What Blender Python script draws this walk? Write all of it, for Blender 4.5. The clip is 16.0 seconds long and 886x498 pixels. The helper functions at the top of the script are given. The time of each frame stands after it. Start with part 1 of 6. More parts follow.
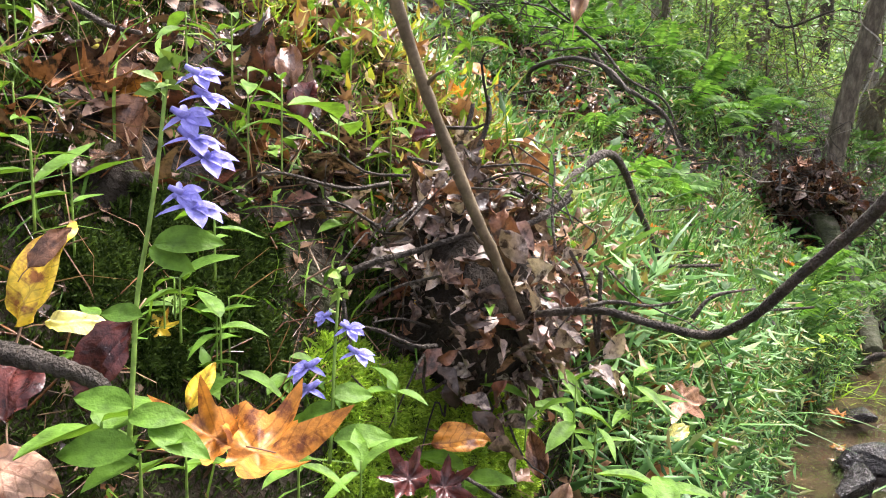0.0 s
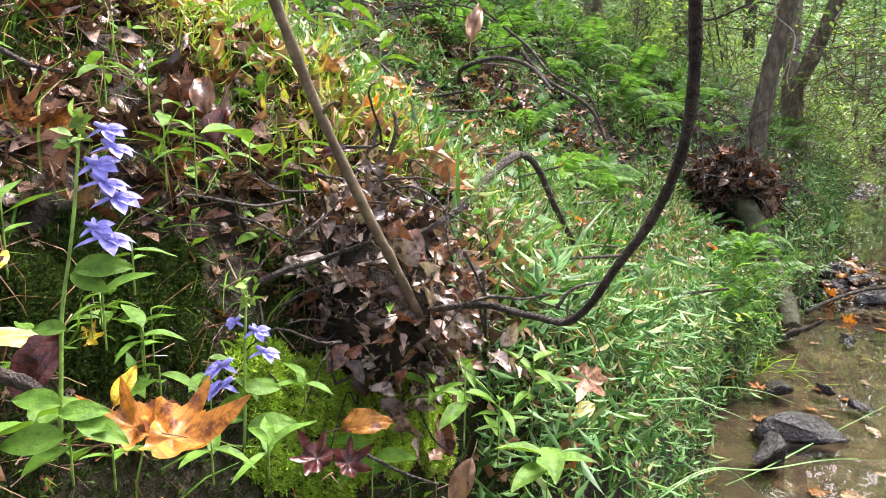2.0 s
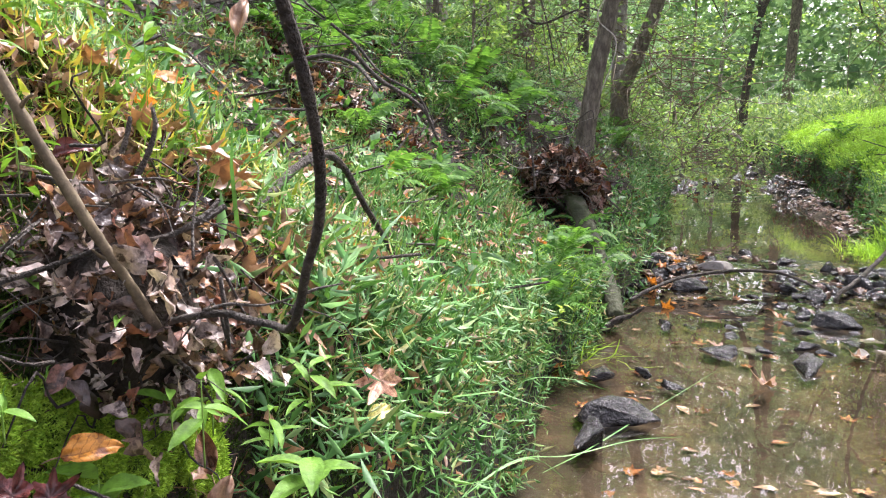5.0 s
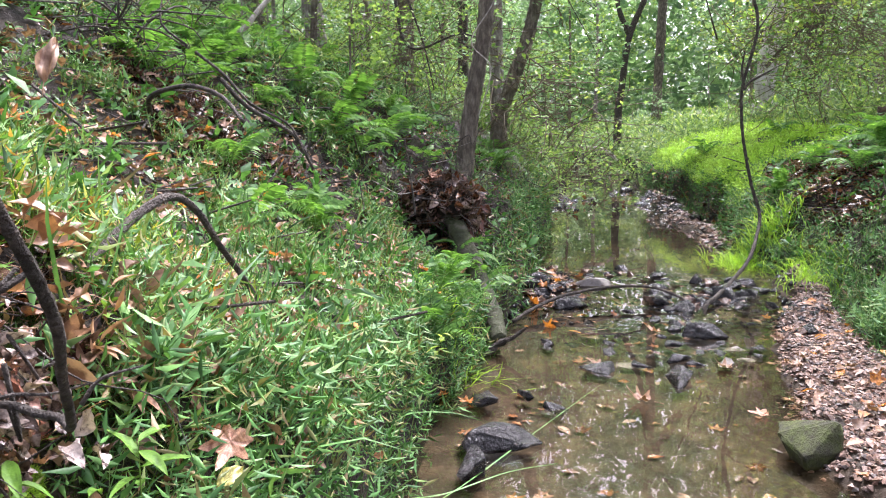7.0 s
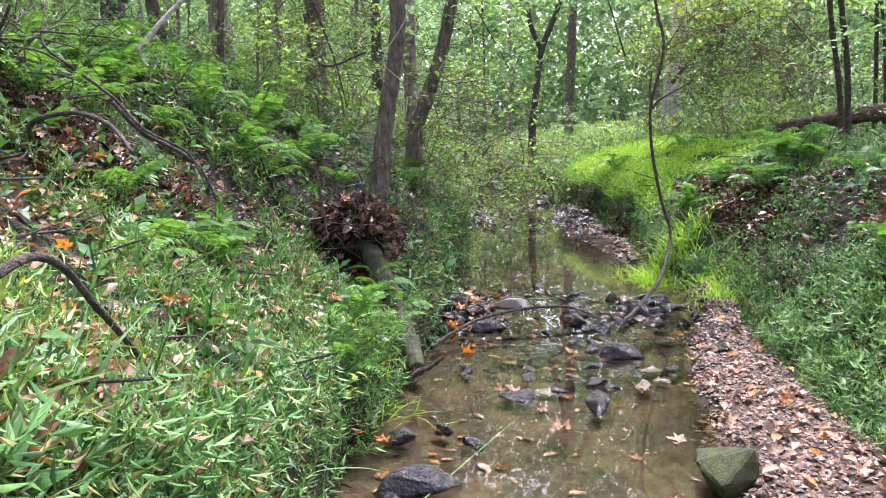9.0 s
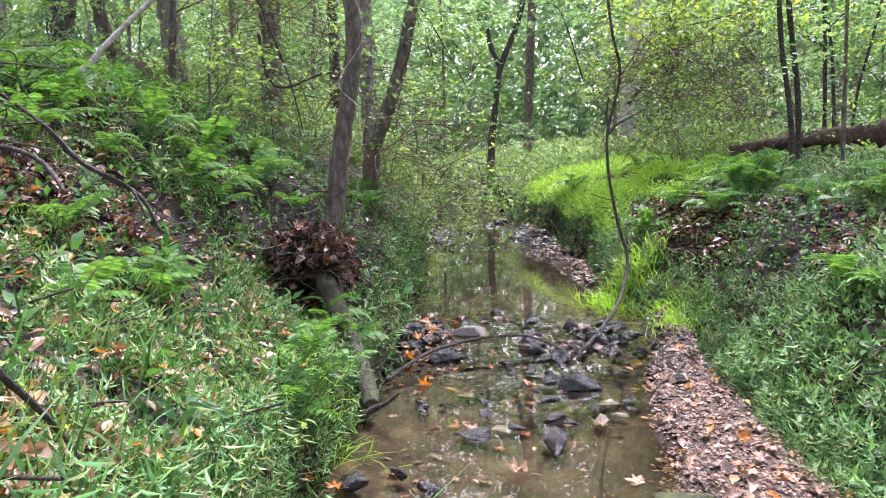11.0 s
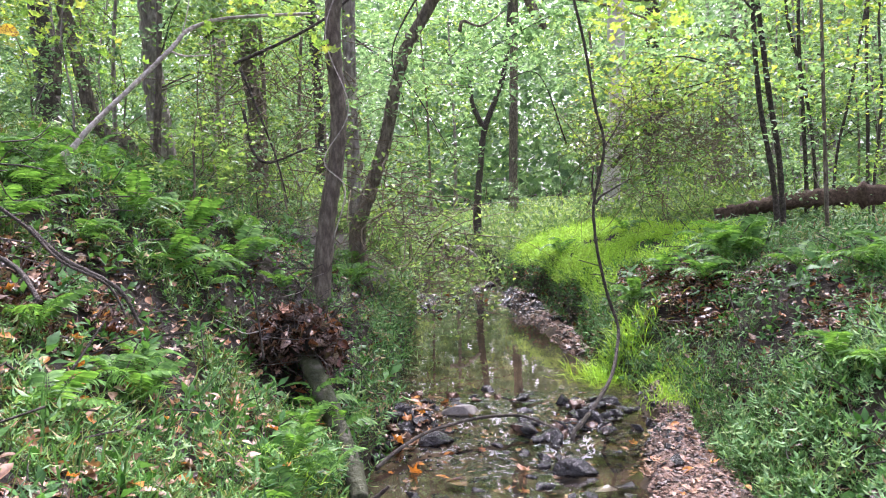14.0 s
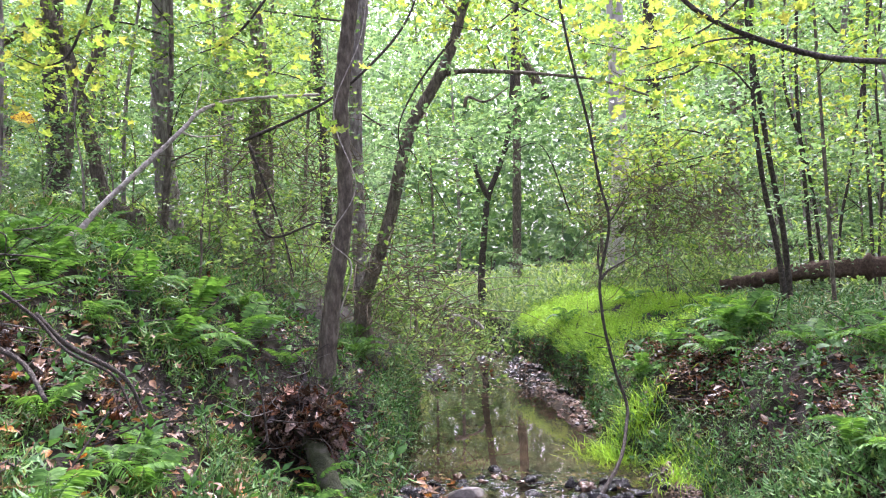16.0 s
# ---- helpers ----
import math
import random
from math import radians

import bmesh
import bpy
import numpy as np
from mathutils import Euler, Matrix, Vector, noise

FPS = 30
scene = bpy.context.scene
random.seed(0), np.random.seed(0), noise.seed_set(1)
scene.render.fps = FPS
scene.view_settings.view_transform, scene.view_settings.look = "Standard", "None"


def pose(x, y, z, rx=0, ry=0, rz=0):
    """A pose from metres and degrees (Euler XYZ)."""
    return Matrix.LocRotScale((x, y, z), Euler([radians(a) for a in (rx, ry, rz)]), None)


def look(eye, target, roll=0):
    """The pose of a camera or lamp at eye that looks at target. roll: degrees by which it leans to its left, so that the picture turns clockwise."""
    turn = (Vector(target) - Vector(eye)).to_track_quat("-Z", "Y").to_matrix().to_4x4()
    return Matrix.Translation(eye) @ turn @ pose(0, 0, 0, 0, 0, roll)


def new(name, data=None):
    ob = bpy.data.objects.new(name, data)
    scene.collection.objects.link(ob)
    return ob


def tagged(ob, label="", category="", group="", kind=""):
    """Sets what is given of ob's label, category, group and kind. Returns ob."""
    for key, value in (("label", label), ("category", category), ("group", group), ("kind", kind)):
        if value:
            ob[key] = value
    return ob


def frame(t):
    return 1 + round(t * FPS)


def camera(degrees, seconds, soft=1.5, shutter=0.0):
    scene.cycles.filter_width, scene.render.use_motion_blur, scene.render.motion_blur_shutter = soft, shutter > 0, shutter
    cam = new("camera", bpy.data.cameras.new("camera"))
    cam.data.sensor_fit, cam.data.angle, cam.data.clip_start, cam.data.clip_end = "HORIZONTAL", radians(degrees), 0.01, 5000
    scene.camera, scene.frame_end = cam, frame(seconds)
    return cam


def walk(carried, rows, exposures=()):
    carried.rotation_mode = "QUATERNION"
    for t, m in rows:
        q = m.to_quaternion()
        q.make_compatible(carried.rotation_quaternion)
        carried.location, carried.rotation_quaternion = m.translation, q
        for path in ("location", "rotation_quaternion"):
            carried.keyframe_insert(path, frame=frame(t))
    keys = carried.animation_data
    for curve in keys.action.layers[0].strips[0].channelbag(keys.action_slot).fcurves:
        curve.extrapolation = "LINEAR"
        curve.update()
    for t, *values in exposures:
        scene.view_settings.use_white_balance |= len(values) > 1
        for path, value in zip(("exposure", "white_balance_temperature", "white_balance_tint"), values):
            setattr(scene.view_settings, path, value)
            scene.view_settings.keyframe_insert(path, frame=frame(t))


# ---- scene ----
cam = camera(61.5, 16.0, 1.05)
PATH = [
    (0, (0.215, 0.331, 0.973), (0.277, 2.302, 0.641), 2.1),
    (0.5, (0.223, 0.311, 0.974), (0.309, 2.281, 0.637), 1.6),
    (1, (0.219, 0.284, 0.981), (0.337, 2.252, 0.646), 1.0),
    (1.5, (0.235, 0.264, 0.994), (0.391, 2.228, 0.652), 0.9),
    (2, (0.256, 0.248, 0.998), (0.453, 2.208, 0.654), 0.5),
    (2.5, (0.278, 0.237, 1.0), (0.518, 2.191, 0.65), 0.5),
    (3, (0.297, 0.234, 1.001), (0.587, 2.18, 0.643), 0.5),
    (3.5, (0.309, 0.238, 0.998), (0.66, 2.174, 0.638), 0.5),
    (4, (0.325, 0.244, 0.994), (0.744, 2.167, 0.638), 0.4),
    (4.5, (0.347, 0.251, 0.995), (0.84, 2.157, 0.644), 0.6),
    (7, (0.433, 0.271, 1.027), (1.27, 2.065, 0.741), -0.3),
    (7.5, (0.467, 0.286, 1.045), (1.363, 2.053, 0.772), -0.6),
    (8, (0.487, 0.308, 1.058), (1.436, 2.048, 0.794), -0.7),
    (8.5, (0.498, 0.335, 1.075), (1.493, 2.05, 0.815), -0.7),
    (9, (0.51, 0.361, 1.089), (1.538, 2.057, 0.83), -0.7),
    (11.5, (0.596, 0.44, 1.201), (1.728, 2.075, 0.988), -0.4),
    (12, (0.608, 0.457, 1.228), (1.746, 2.09, 1.039), -0.5),
    (12.5, (0.606, 0.459, 1.25), (1.749, 2.093, 1.087), -0.5),
    (13, (0.612, 0.471, 1.264), (1.759, 2.103, 1.127), -0.8),
    (13.5, (0.619, 0.482, 1.282), (1.771, 2.113, 1.172), -1.1),
    (14, (0.616, 0.481, 1.303), (1.772, 2.111, 1.224), -1.4),
    (14.5, (0.609, 0.499, 1.339), (1.774, 2.124, 1.299), -1.5),
    (15, (0.617, 0.496, 1.357), (1.779, 2.123, 1.362), -1.5),
    (15.5, (0.613, 0.497, 1.376), (1.771, 2.126, 1.426), -1.4),
    (16, (0.606, 0.495, 1.402), (1.758, 2.128, 1.49), -1.4),
]
EXPOSURES = [(0.0, 2.3, 6500, 20), (4.5, 2.3, 6200, 22), (8.0, 2.26, 5900, 27), (13.5, 2.29, 5850, 30), (16.0, 2.2, 5850, 32)]
walk(cam, [(t, look(eye, target, roll)) for t, eye, target, roll in PATH], EXPOSURES)

# ---------- world and sun: a bright overcast day over the woods ----------
SUN_ELEVATION, SUN_TURN = 58.0, 48.0
world = bpy.data.worlds.new("overcast_sky")
scene.world = world
world.use_nodes = True
wn = world.node_tree.nodes
sky = wn.new("ShaderNodeTexSky")
sky.sky_type, sky.sun_disc = "NISHITA", False
sky.sun_elevation, sky.sun_rotation = radians(SUN_ELEVATION), radians(SUN_TURN)
sky.air_density, sky.dust_density, sky.ozone_density = 1.0, 6.0, 1.0
grey = wn.new("ShaderNodeHueSaturation")
grey.inputs["Saturation"].default_value = 0.3
world.node_tree.links.new(sky.outputs[0], grey.inputs["Color"])
world.node_tree.links.new(grey.outputs[0], wn["Background"].inputs[0])
wn["Background"].inputs[1].default_value = 0.13
sun = new("sun", bpy.data.lights.new("sun", "SUN"))
sun.data.energy, sun.data.angle, sun.data.color = 2.0, radians(20), (1.0, 0.96, 0.88)
sun.matrix_world = look((math.sin(radians(SUN_TURN)) * 60, math.cos(radians(SUN_TURN)) * 60, 60 * math.tan(radians(SUN_ELEVATION))), (0, 0, 0))

# ---------- plan: s runs up the stream, u across it to the right ----------
AX, AY = 0.58, 0.8146


def to_su(x, y):
    return AX * x + AY * y, AY * x - AX * y


def to_xy(s, u):
    return AX * s + AY * u, AY * s - AX * u


def wob(a, b, k=1.0):
    """Smooth unevenness of about -1 to 1."""
    a, b = a * k, b * k
    return (np.sin(a * 1.7 + 1.3 * np.sin(b * 1.1 + 0.4)) + np.sin(b * 2.3 - 0.8 * np.sin(a * 1.9)) + 0.6 * np.sin(a * 4.1 + b * 3.3) + 0.5 * np.sin(b * 5.7 - a * 3.9 + 1.0)) / 2.6


L_S = [-60, -6, 0.0, 0.7, 1.7, 2.25, 3.0, 3.6, 4.3, 4.8, 5.5, 7.2, 9.6, 11.6, 15, 18, 22, 30, 60]
L_U = [-0.6, -0.5, -0.32, -0.27, -0.26, -0.3, -0.36, -0.29, -0.24, -0.16, -0.14, -0.12, -0.16, -0.17, 0.0, -0.3, -1.6, -6, -30]
R_S = [-60, -6, 1.5, 2.4, 3.25, 4.0, 4.95, 5.65, 6.3, 7.1, 8.1, 10, 11.5, 15, 18, 22, 30, 60]
R_U = [1.9, 1.8, 1.62, 1.5, 1.47, 1.54, 1.6, 1.62, 1.36, 1.41, 1.5, 1.41, 1.15, 1.1, 0.9, -0.3, -4.5, -28]
W_S = [-60, 4.6, 5.6, 9.4, 11.5, 16, 30, 60]
W_Z = [0.0, 0.0, 0.11, 0.12, 0.22, 0.3, 0.45, 0.8]
BAR_S = [1.8, 2.8, 3.6, 4.2, 4.8, 5.3, 5.9, 7.0, 7.8, 10.0, 11.5]
BAR_W = [0.0, 0.5, 0.44, 0.38, 0.24, 0.06, 0.0, 0.0, 0.18, 0.24, 0.0]
LV = [0.0, 0.05, 0.12, 0.25, 0.45, 0.7, 0.95, 1.25, 1.8, 3.0, 8.0, 25.0, 70.0, 500.0]
LZ = [(1.2, [-0.07, 0.5, 0.74, 0.93, 1.08, 1.18, 1.26, 1.36, 1.6, 2.0, 2.6, 4.2, 8.0, 12.0]),
      (2.0, [-0.07, 0.33, 0.48, 0.58, 0.7, 0.84, 1.0, 1.15, 1.5, 2.0, 2.6, 4.2, 8.0, 12.0]),
      (4.0, [-0.07, 0.16, 0.24, 0.32, 0.44, 0.62, 0.82, 1.1, 1.55, 2.0, 2.6, 4.2, 8.0, 12.0]),
      (5.1, [-0.07, 0.12, 0.18, 0.26, 0.38, 0.6, 0.85, 1.15, 1.6, 2.0, 2.6, 4.2, 8.0, 12.0]),
      (6.3, [-0.07, 0.3, 0.45, 0.6, 0.8, 0.95, 1.1, 1.27, 1.6, 2.0, 2.6, 4.2, 8.0, 12.0]),
      (12.0, [-0.07, 0.3, 0.5, 0.65, 0.8, 0.95, 1.1, 1.27, 1.6, 2.0, 2.6, 4.2, 8.0, 12.0])]
RV = [0.0, 0.1, 0.25, 0.45, 0.7, 1.0, 1.6, 3.0, 6.0, 14.0, 40.0, 500.0]
RZ = [(3.5, [0.0, 0.07, 0.2, 0.42, 0.68, 0.8, 0.88, 1.0, 1.2, 1.5, 3.0, 8.0]),
      (6.0, [-0.06, 0.14, 0.3, 0.52, 0.72, 0.85, 0.95, 1.1, 1.2, 1.5, 3.0, 8.0]),
      (8.5, [-0.06, 0.4, 0.62, 0.75, 0.85, 0.95, 1.02, 1.1, 1.2, 1.5, 3.0, 8.0]),
      (14.0, [-0.06, 0.45, 0.65, 0.78, 0.88, 0.95, 1.02, 1.1, 1.2, 1.5, 3.0, 8.0])]


def profile(rows, knots, s, v):
    stations = [r[0] for r in rows]
    z = np.zeros_like(v)
    s = np.clip(s, stations[0], stations[-1])
    for i, (at, heights) in enumerate(rows):
        weight = np.interp(s, stations, [1.0 if j == i else 0.0 for j in range(len(rows))])
        z = z + weight * np.interp(v, knots, heights)
    return z


def water_z(s):
    return np.interp(s, W_S, W_Z)


def banks(s):
    """The water's edges, with their small bends."""
    return np.interp(s, L_S, L_U) + 0.035 * wob(s * 3.1, s * 0.7 + 2), np.interp(s, R_S, R_U) + 0.05 * wob(s * 2.3 + 5, s * 0.9)


def ground_z(s, u):
    s, u = np.asarray(s, float), np.asarray(u, float)
    left, right = banks(s)
    base = water_z(s)
    width = right - left
    across = np.clip((u - left) / width, 0, 1)
    bed = base - 0.06 - 0.05 * np.sin(across * math.pi) + 0.02 * wob(s, u, 3.0) + 0.012 * wob(s, u, 8.0)
    riffle = np.exp(-((s - 5.2) / 0.45) ** 2) + 0.9 * np.exp(-((s - 10.8) / 0.9) ** 2)
    bed = bed + riffle * (0.05 + 0.06 * np.clip(1 - across * 4, 0, 1) + 0.04 * wob(s + 1, u, 4.0))
    bar = np.interp(s, BAR_S, BAR_W)
    bed = bed + 0.13 * np.clip((u - (right - bar - 0.12)) / 0.16, 0, 1) * (bar > 0.02)
    lv, rv = np.maximum(left - u, 0), np.maximum(u - right, 0)
    lz, rz = profile(LZ, LV, s, lv) + base * 0.6, profile(RZ, RV, s, rv) + base * 0.6
    rough = 0.03 * wob(s, u, 2.2) + 0.015 * wob(s + 3, u, 6.0)
    big = 0.12 * wob(s, u, 0.35)
    lz = lz + np.clip(lv * 4, 0, 1) * rough + np.clip((lv - 1) / 3, 0, 1) * big
    rz = rz + np.clip(rv * 4, 0, 1) * rough + np.clip((rv - 1) / 3, 0, 1) * big
    z = np.where(u < left, lz, np.where(u > right, rz, bed))
    return z


def on_ground(s, u, up=0.0):
    x, y = to_xy(s, u)
    return float(x), float(y), float(ground_z(s, u)) + up


# -- end of terrain functions --

# ---------- building tools ----------
rng = np.random.default_rng(7)


def material(name, rough=0.8):
    m = bpy.data.materials.new(name)
    m.use_nodes = True
    b = m.node_tree.nodes["Principled BSDF"]
    b.inputs["Roughness"].default_value = rough
    return m, m.node_tree.nodes, m.node_tree.links, b


def ramp(nodes, colours, constant=False):
    r = nodes.new("ShaderNodeValToRGB")
    e = r.color_ramp.elements
    n = len(colours)
    while len(e) < n:
        e.new(0.5)
    for i, c in enumerate(colours):
        e[i].position = i / n if constant else i / max(1, n - 1)
        e[i].color = (*c, 1)
    r.color_ramp.interpolation = "CONSTANT" if constant else "LINEAR"
    return r


def noise_node(nodes, links, scale, detail=5, rough=0.6):
    t = nodes.new("ShaderNodeTexNoise")
    t.inputs["Scale"].default_value, t.inputs["Detail"].default_value, t.inputs["Roughness"].default_value = scale, detail, rough
    g = nodes.new("ShaderNodeNewGeometry")
    links.new(g.outputs["Position"], t.inputs["Vector"])
    return t


def mix(nodes, links, kind, factor, a, b):
    m = nodes.new("ShaderNodeMixRGB")
    m.blend_type = kind
    for slot, v in ((0, factor), (1, a), (2, b)):
        if isinstance(v, (int, float)):
            m.inputs[slot].default_value = v
        elif isinstance(v, tuple):
            m.inputs[slot].default_value = (*v, 1)
        else:
            links.new(v, m.inputs[slot])
    return m.outputs[0]


def bump(nodes, links, b, height, strength, distance):
    n = nodes.new("ShaderNodeBump")
    n.inputs["Strength"].default_value, n.inputs["Distance"].default_value = strength, distance
    links.new(height, n.inputs["Height"])
    links.new(n.outputs[0], b.inputs["Normal"])


def calc(nodes, links, operation, a, b=None):
    m = nodes.new("ShaderNodeMath")
    m.operation = operation
    for slot, v in ((0, a), (1, b)):
        if isinstance(v, (int, float)):
            m.inputs[slot].default_value = v
        elif v is not None:
            links.new(v, m.inputs[slot])
    return m.outputs[0]


def sharpened(nodes, links, value, low, high):
    m = nodes.new("ShaderNodeMapRange")
    m.inputs["From Min"].default_value, m.inputs["From Max"].default_value = low, high
    links.new(value, m.inputs[0])
    return m.outputs[0]


def leaf_material(name, colours, rough=0.5, through_light=0.35, spots=None, scale=60, veins=False, spec=0.4):
    """Leaves: every leaf its own tint, mottled, with light coming through."""
    m, n, l, b = material(name, rough)
    g = n.new("ShaderNodeNewGeometry")
    b.inputs["Specular IOR Level"].default_value = spec
    r = ramp(n, colours)
    l.new(g.outputs["Random Per Island"], r.inputs[0])
    t = noise_node(n, l, scale, 4)
    shade = ramp(n, [(0.42, 0.42, 0.42), (1.0, 1.0, 1.0), (1.35, 1.35, 1.25)])
    l.new(sharpened(n, l, t.outputs[0], 0.3, 0.7), shade.inputs[0])
    c = mix(n, l, "MULTIPLY", 0.85, r.outputs[0], shade.outputs[0])
    if spots:
        t2 = noise_node(n, l, scale * 0.7, 2)
        t2.inputs["Detail"].default_value = 6
        c = mix(n, l, "MIX", sharpened(n, l, t2.outputs[0], 0.5, 0.62), c, spots)
    height = t.outputs[0]
    if veins:
        tc = n.new("ShaderNodeTexCoord")
        sep = n.new("ShaderNodeSeparateXYZ")
        l.new(tc.outputs["Object"], sep.inputs[0])
        side = calc(n, l, "ABSOLUTE", sep.outputs[0])
        rib = calc(n, l, "LESS_THAN", side, 0.0007)
        slant = calc(n, l, "SUBTRACT", sep.outputs[1], calc(n, l, "MULTIPLY", side, 0.9))
        wave = calc(n, l, "SINE", calc(n, l, "MULTIPLY", slant, 900.0))
        line = calc(n, l, "MAXIMUM", rib, calc(n, l, "GREATER_THAN", wave, 0.9))
        c = mix(n, l, "MULTIPLY", calc(n, l, "MULTIPLY", line, 0.5), c, (0.45, 0.4, 0.35))
        height = calc(n, l, "SUBTRACT", calc(n, l, "MULTIPLY", t.outputs[0], 0.7), calc(n, l, "MULTIPLY", line, 0.3))
    l.new(c, b.inputs["Base Color"])
    bump(n, l, b, height, 0.6, 0.004)
    if through_light:
        tr = n.new("ShaderNodeBsdfTranslucent")
        l.new(mix(n, l, "MULTIPLY", 1.0, c, (1.3, 1.25, 0.7)), tr.inputs[0])
        mx = n.new("ShaderNodeMixShader")
        mx.inputs[0].default_value = through_light
        l.new(b.outputs[0], mx.inputs[1])
        l.new(tr.outputs[0], mx.inputs[2])
        l.new(mx.outputs[0], n["Material Output"].inputs[0])
    return m


def rough_material(name, colours, scale, rough=0.85, relief=0.6, depth=0.01, fine=None, stretch=None, spec=0.3):
    """Bark, stone, soil: colours over a coarse and a fine noise, with relief."""
    m, n, l, b = material(name, rough)
    t = noise_node(n, l, scale, 8, 0.65)
    if stretch:
        mp = n.new("ShaderNodeMapping")
        mp.inputs["Scale"].default_value = stretch
        l.new(t.inputs["Vector"].links[0].from_socket, mp.inputs["Vector"])
        l.new(mp.outputs[0], t.inputs["Vector"])
    r = ramp(n, colours)
    grow = n.new("ShaderNodeMapRange")
    grow.inputs["From Min"].default_value, grow.inputs["From Max"].default_value = 0.3, 0.7
    l.new(t.outputs[0], grow.inputs[0])
    l.new(grow.outputs[0], r.inputs[0])
    t2 = noise_node(n, l, fine or scale * 6, 4)
    sh = ramp(n, [(0.5, 0.5, 0.5), (1.15, 1.15, 1.15), (1.3, 1.3, 1.3)])
    l.new(t2.outputs[0], sh.inputs[0])
    c = mix(n, l, "MULTIPLY", 0.8, r.outputs[0], sh.outputs[0])
    l.new(c, b.inputs["Base Color"])
    b.inputs["Specular IOR Level"].default_value = spec
    h = mix(n, l, "MIX", 0.4, t.outputs[0], t2.outputs[0])
    bump(n, l, b, h, relief, depth)
    return m


def mesh_object(name, verts, faces, mats, parent=None, index=None, smooth=True):
    me = bpy.data.meshes.new(name)
    verts = np.asarray(verts, np.float32)
    blocks = [np.asarray(f, np.int32) for f in (faces if isinstance(faces, list) else [faces]) if len(f)]
    loops = np.concatenate([f.ravel() for f in blocks])
    sizes = np.concatenate([np.full(len(f), f.shape[1], np.int32) for f in blocks])
    starts = np.concatenate([[0], np.cumsum(sizes)[:-1]]).astype(np.int32)
    me.vertices.add(len(verts))
    me.vertices.foreach_set("co", verts.ravel())
    me.loops.add(len(loops))
    me.loops.foreach_set("vertex_index", loops)
    me.polygons.add(len(sizes))
    me.polygons.foreach_set("loop_start", starts)
    me.polygons.foreach_set("use_smooth", np.full(len(sizes), smooth))
    for m in mats if isinstance(mats, (list, tuple)) else [mats]:
        me.materials.append(m)
    if index is not None:
        me.polygons.foreach_set("material_index", np.asarray(index, np.int32))
    me.update(calc_edges=True)
    ob = new(name, me)
    ob.parent = parent
    return ob


def empty(name, place=(0, 0, 0)):
    ob = new(name)
    ob.matrix_world = Matrix.Translation(place)
    ob.empty_display_size = 0.05
    return ob


def local(points, origin):
    return [tuple(np.array(p) - np.array(origin)) for p in points]


def smooth_line(points, steps=6):
    """A curve through the points."""
    p = np.array(points, float)
    p = np.vstack([2 * p[0] - p[1], p, 2 * p[-1] - p[-2]])
    out = []
    for i in range(1, len(p) - 2):
        for k in range(steps):
            t = k / steps
            a, b, c, d = p[i - 1], p[i], p[i + 1], p[i + 2]
            out.append(0.5 * (2 * b + (c - a) * t + (2 * a - 5 * b + 4 * c - d) * t * t + (3 * b - a - 3 * c + d) * t ** 3))
    out.append(p[-2])
    return np.array(out)


def tube(points, r0, r1, sides=8, rough=0.06, flare=0.0, knots=0):
    """Verts and faces of a tapered, slightly uneven limb."""
    p = np.array(points, float)
    n = len(p)
    tan = np.gradient(p, axis=0)
    tan /= np.linalg.norm(tan, axis=1)[:, None] + 1e-9
    ref = np.array([0.31, 0.27, 0.91]) if abs(tan[0][2]) < 0.7 else np.array([0.92, 0.31, 0.2])
    rad = np.linspace(r0, r1, n) * (1 + flare * np.exp(-np.linspace(0, 1, n) * 14))
    rad = rad * (1 + rough * rng.normal(size=n))
    a = np.linspace(0, 2 * math.pi, sides, endpoint=False)
    side = np.cross(tan, ref)
    side /= np.linalg.norm(side, axis=1)[:, None]
    up = np.cross(side, tan)
    lump = 1 + rough * 1.2 * np.sin(3 * a[None] + np.linspace(0, 9, n)[:, None]) + rough * rng.normal(size=(n, sides)) * 0.7
    v = p[:, None] + (rad[:, None] * lump)[:, :, None] * (np.cos(a)[None, :, None] * side[:, None] + np.sin(a)[None, :, None] * up[:, None])
    v = v.reshape(-1, 3)
    i = np.arange(n - 1)[:, None] * sides
    j = np.arange(sides)[None]
    k = (j + 1) % sides
    f = np.stack([i + j, i + k, i + sides + k, i + sides + j], -1).reshape(-1, 4)
    v = np.vstack([v, p[0], p[-1]])
    b0 = np.stack([np.full(sides, n * sides), (np.arange(sides) + 1) % sides, np.arange(sides)], -1)
    e = (n - 1) * sides
    b1 = np.stack([np.full(sides, n * sides + 1), e + np.arange(sides), e + (np.arange(sides) + 1) % sides], -1)
    return v, [f, np.vstack([b0, b1])]


def join(pieces):
    """Several (verts, [quads, tris]) as one."""
    vs, qs, ts, n = [], [], [], 0
    for v, fs in pieces:
        for f in fs:
            if len(f):
                (qs if np.asarray(f).shape[1] == 4 else ts).append(np.asarray(f) + n)
        vs.append(np.asarray(v))
        n += len(v)
    return np.vstack(vs), [np.vstack(x) for x in (qs, ts) if x]


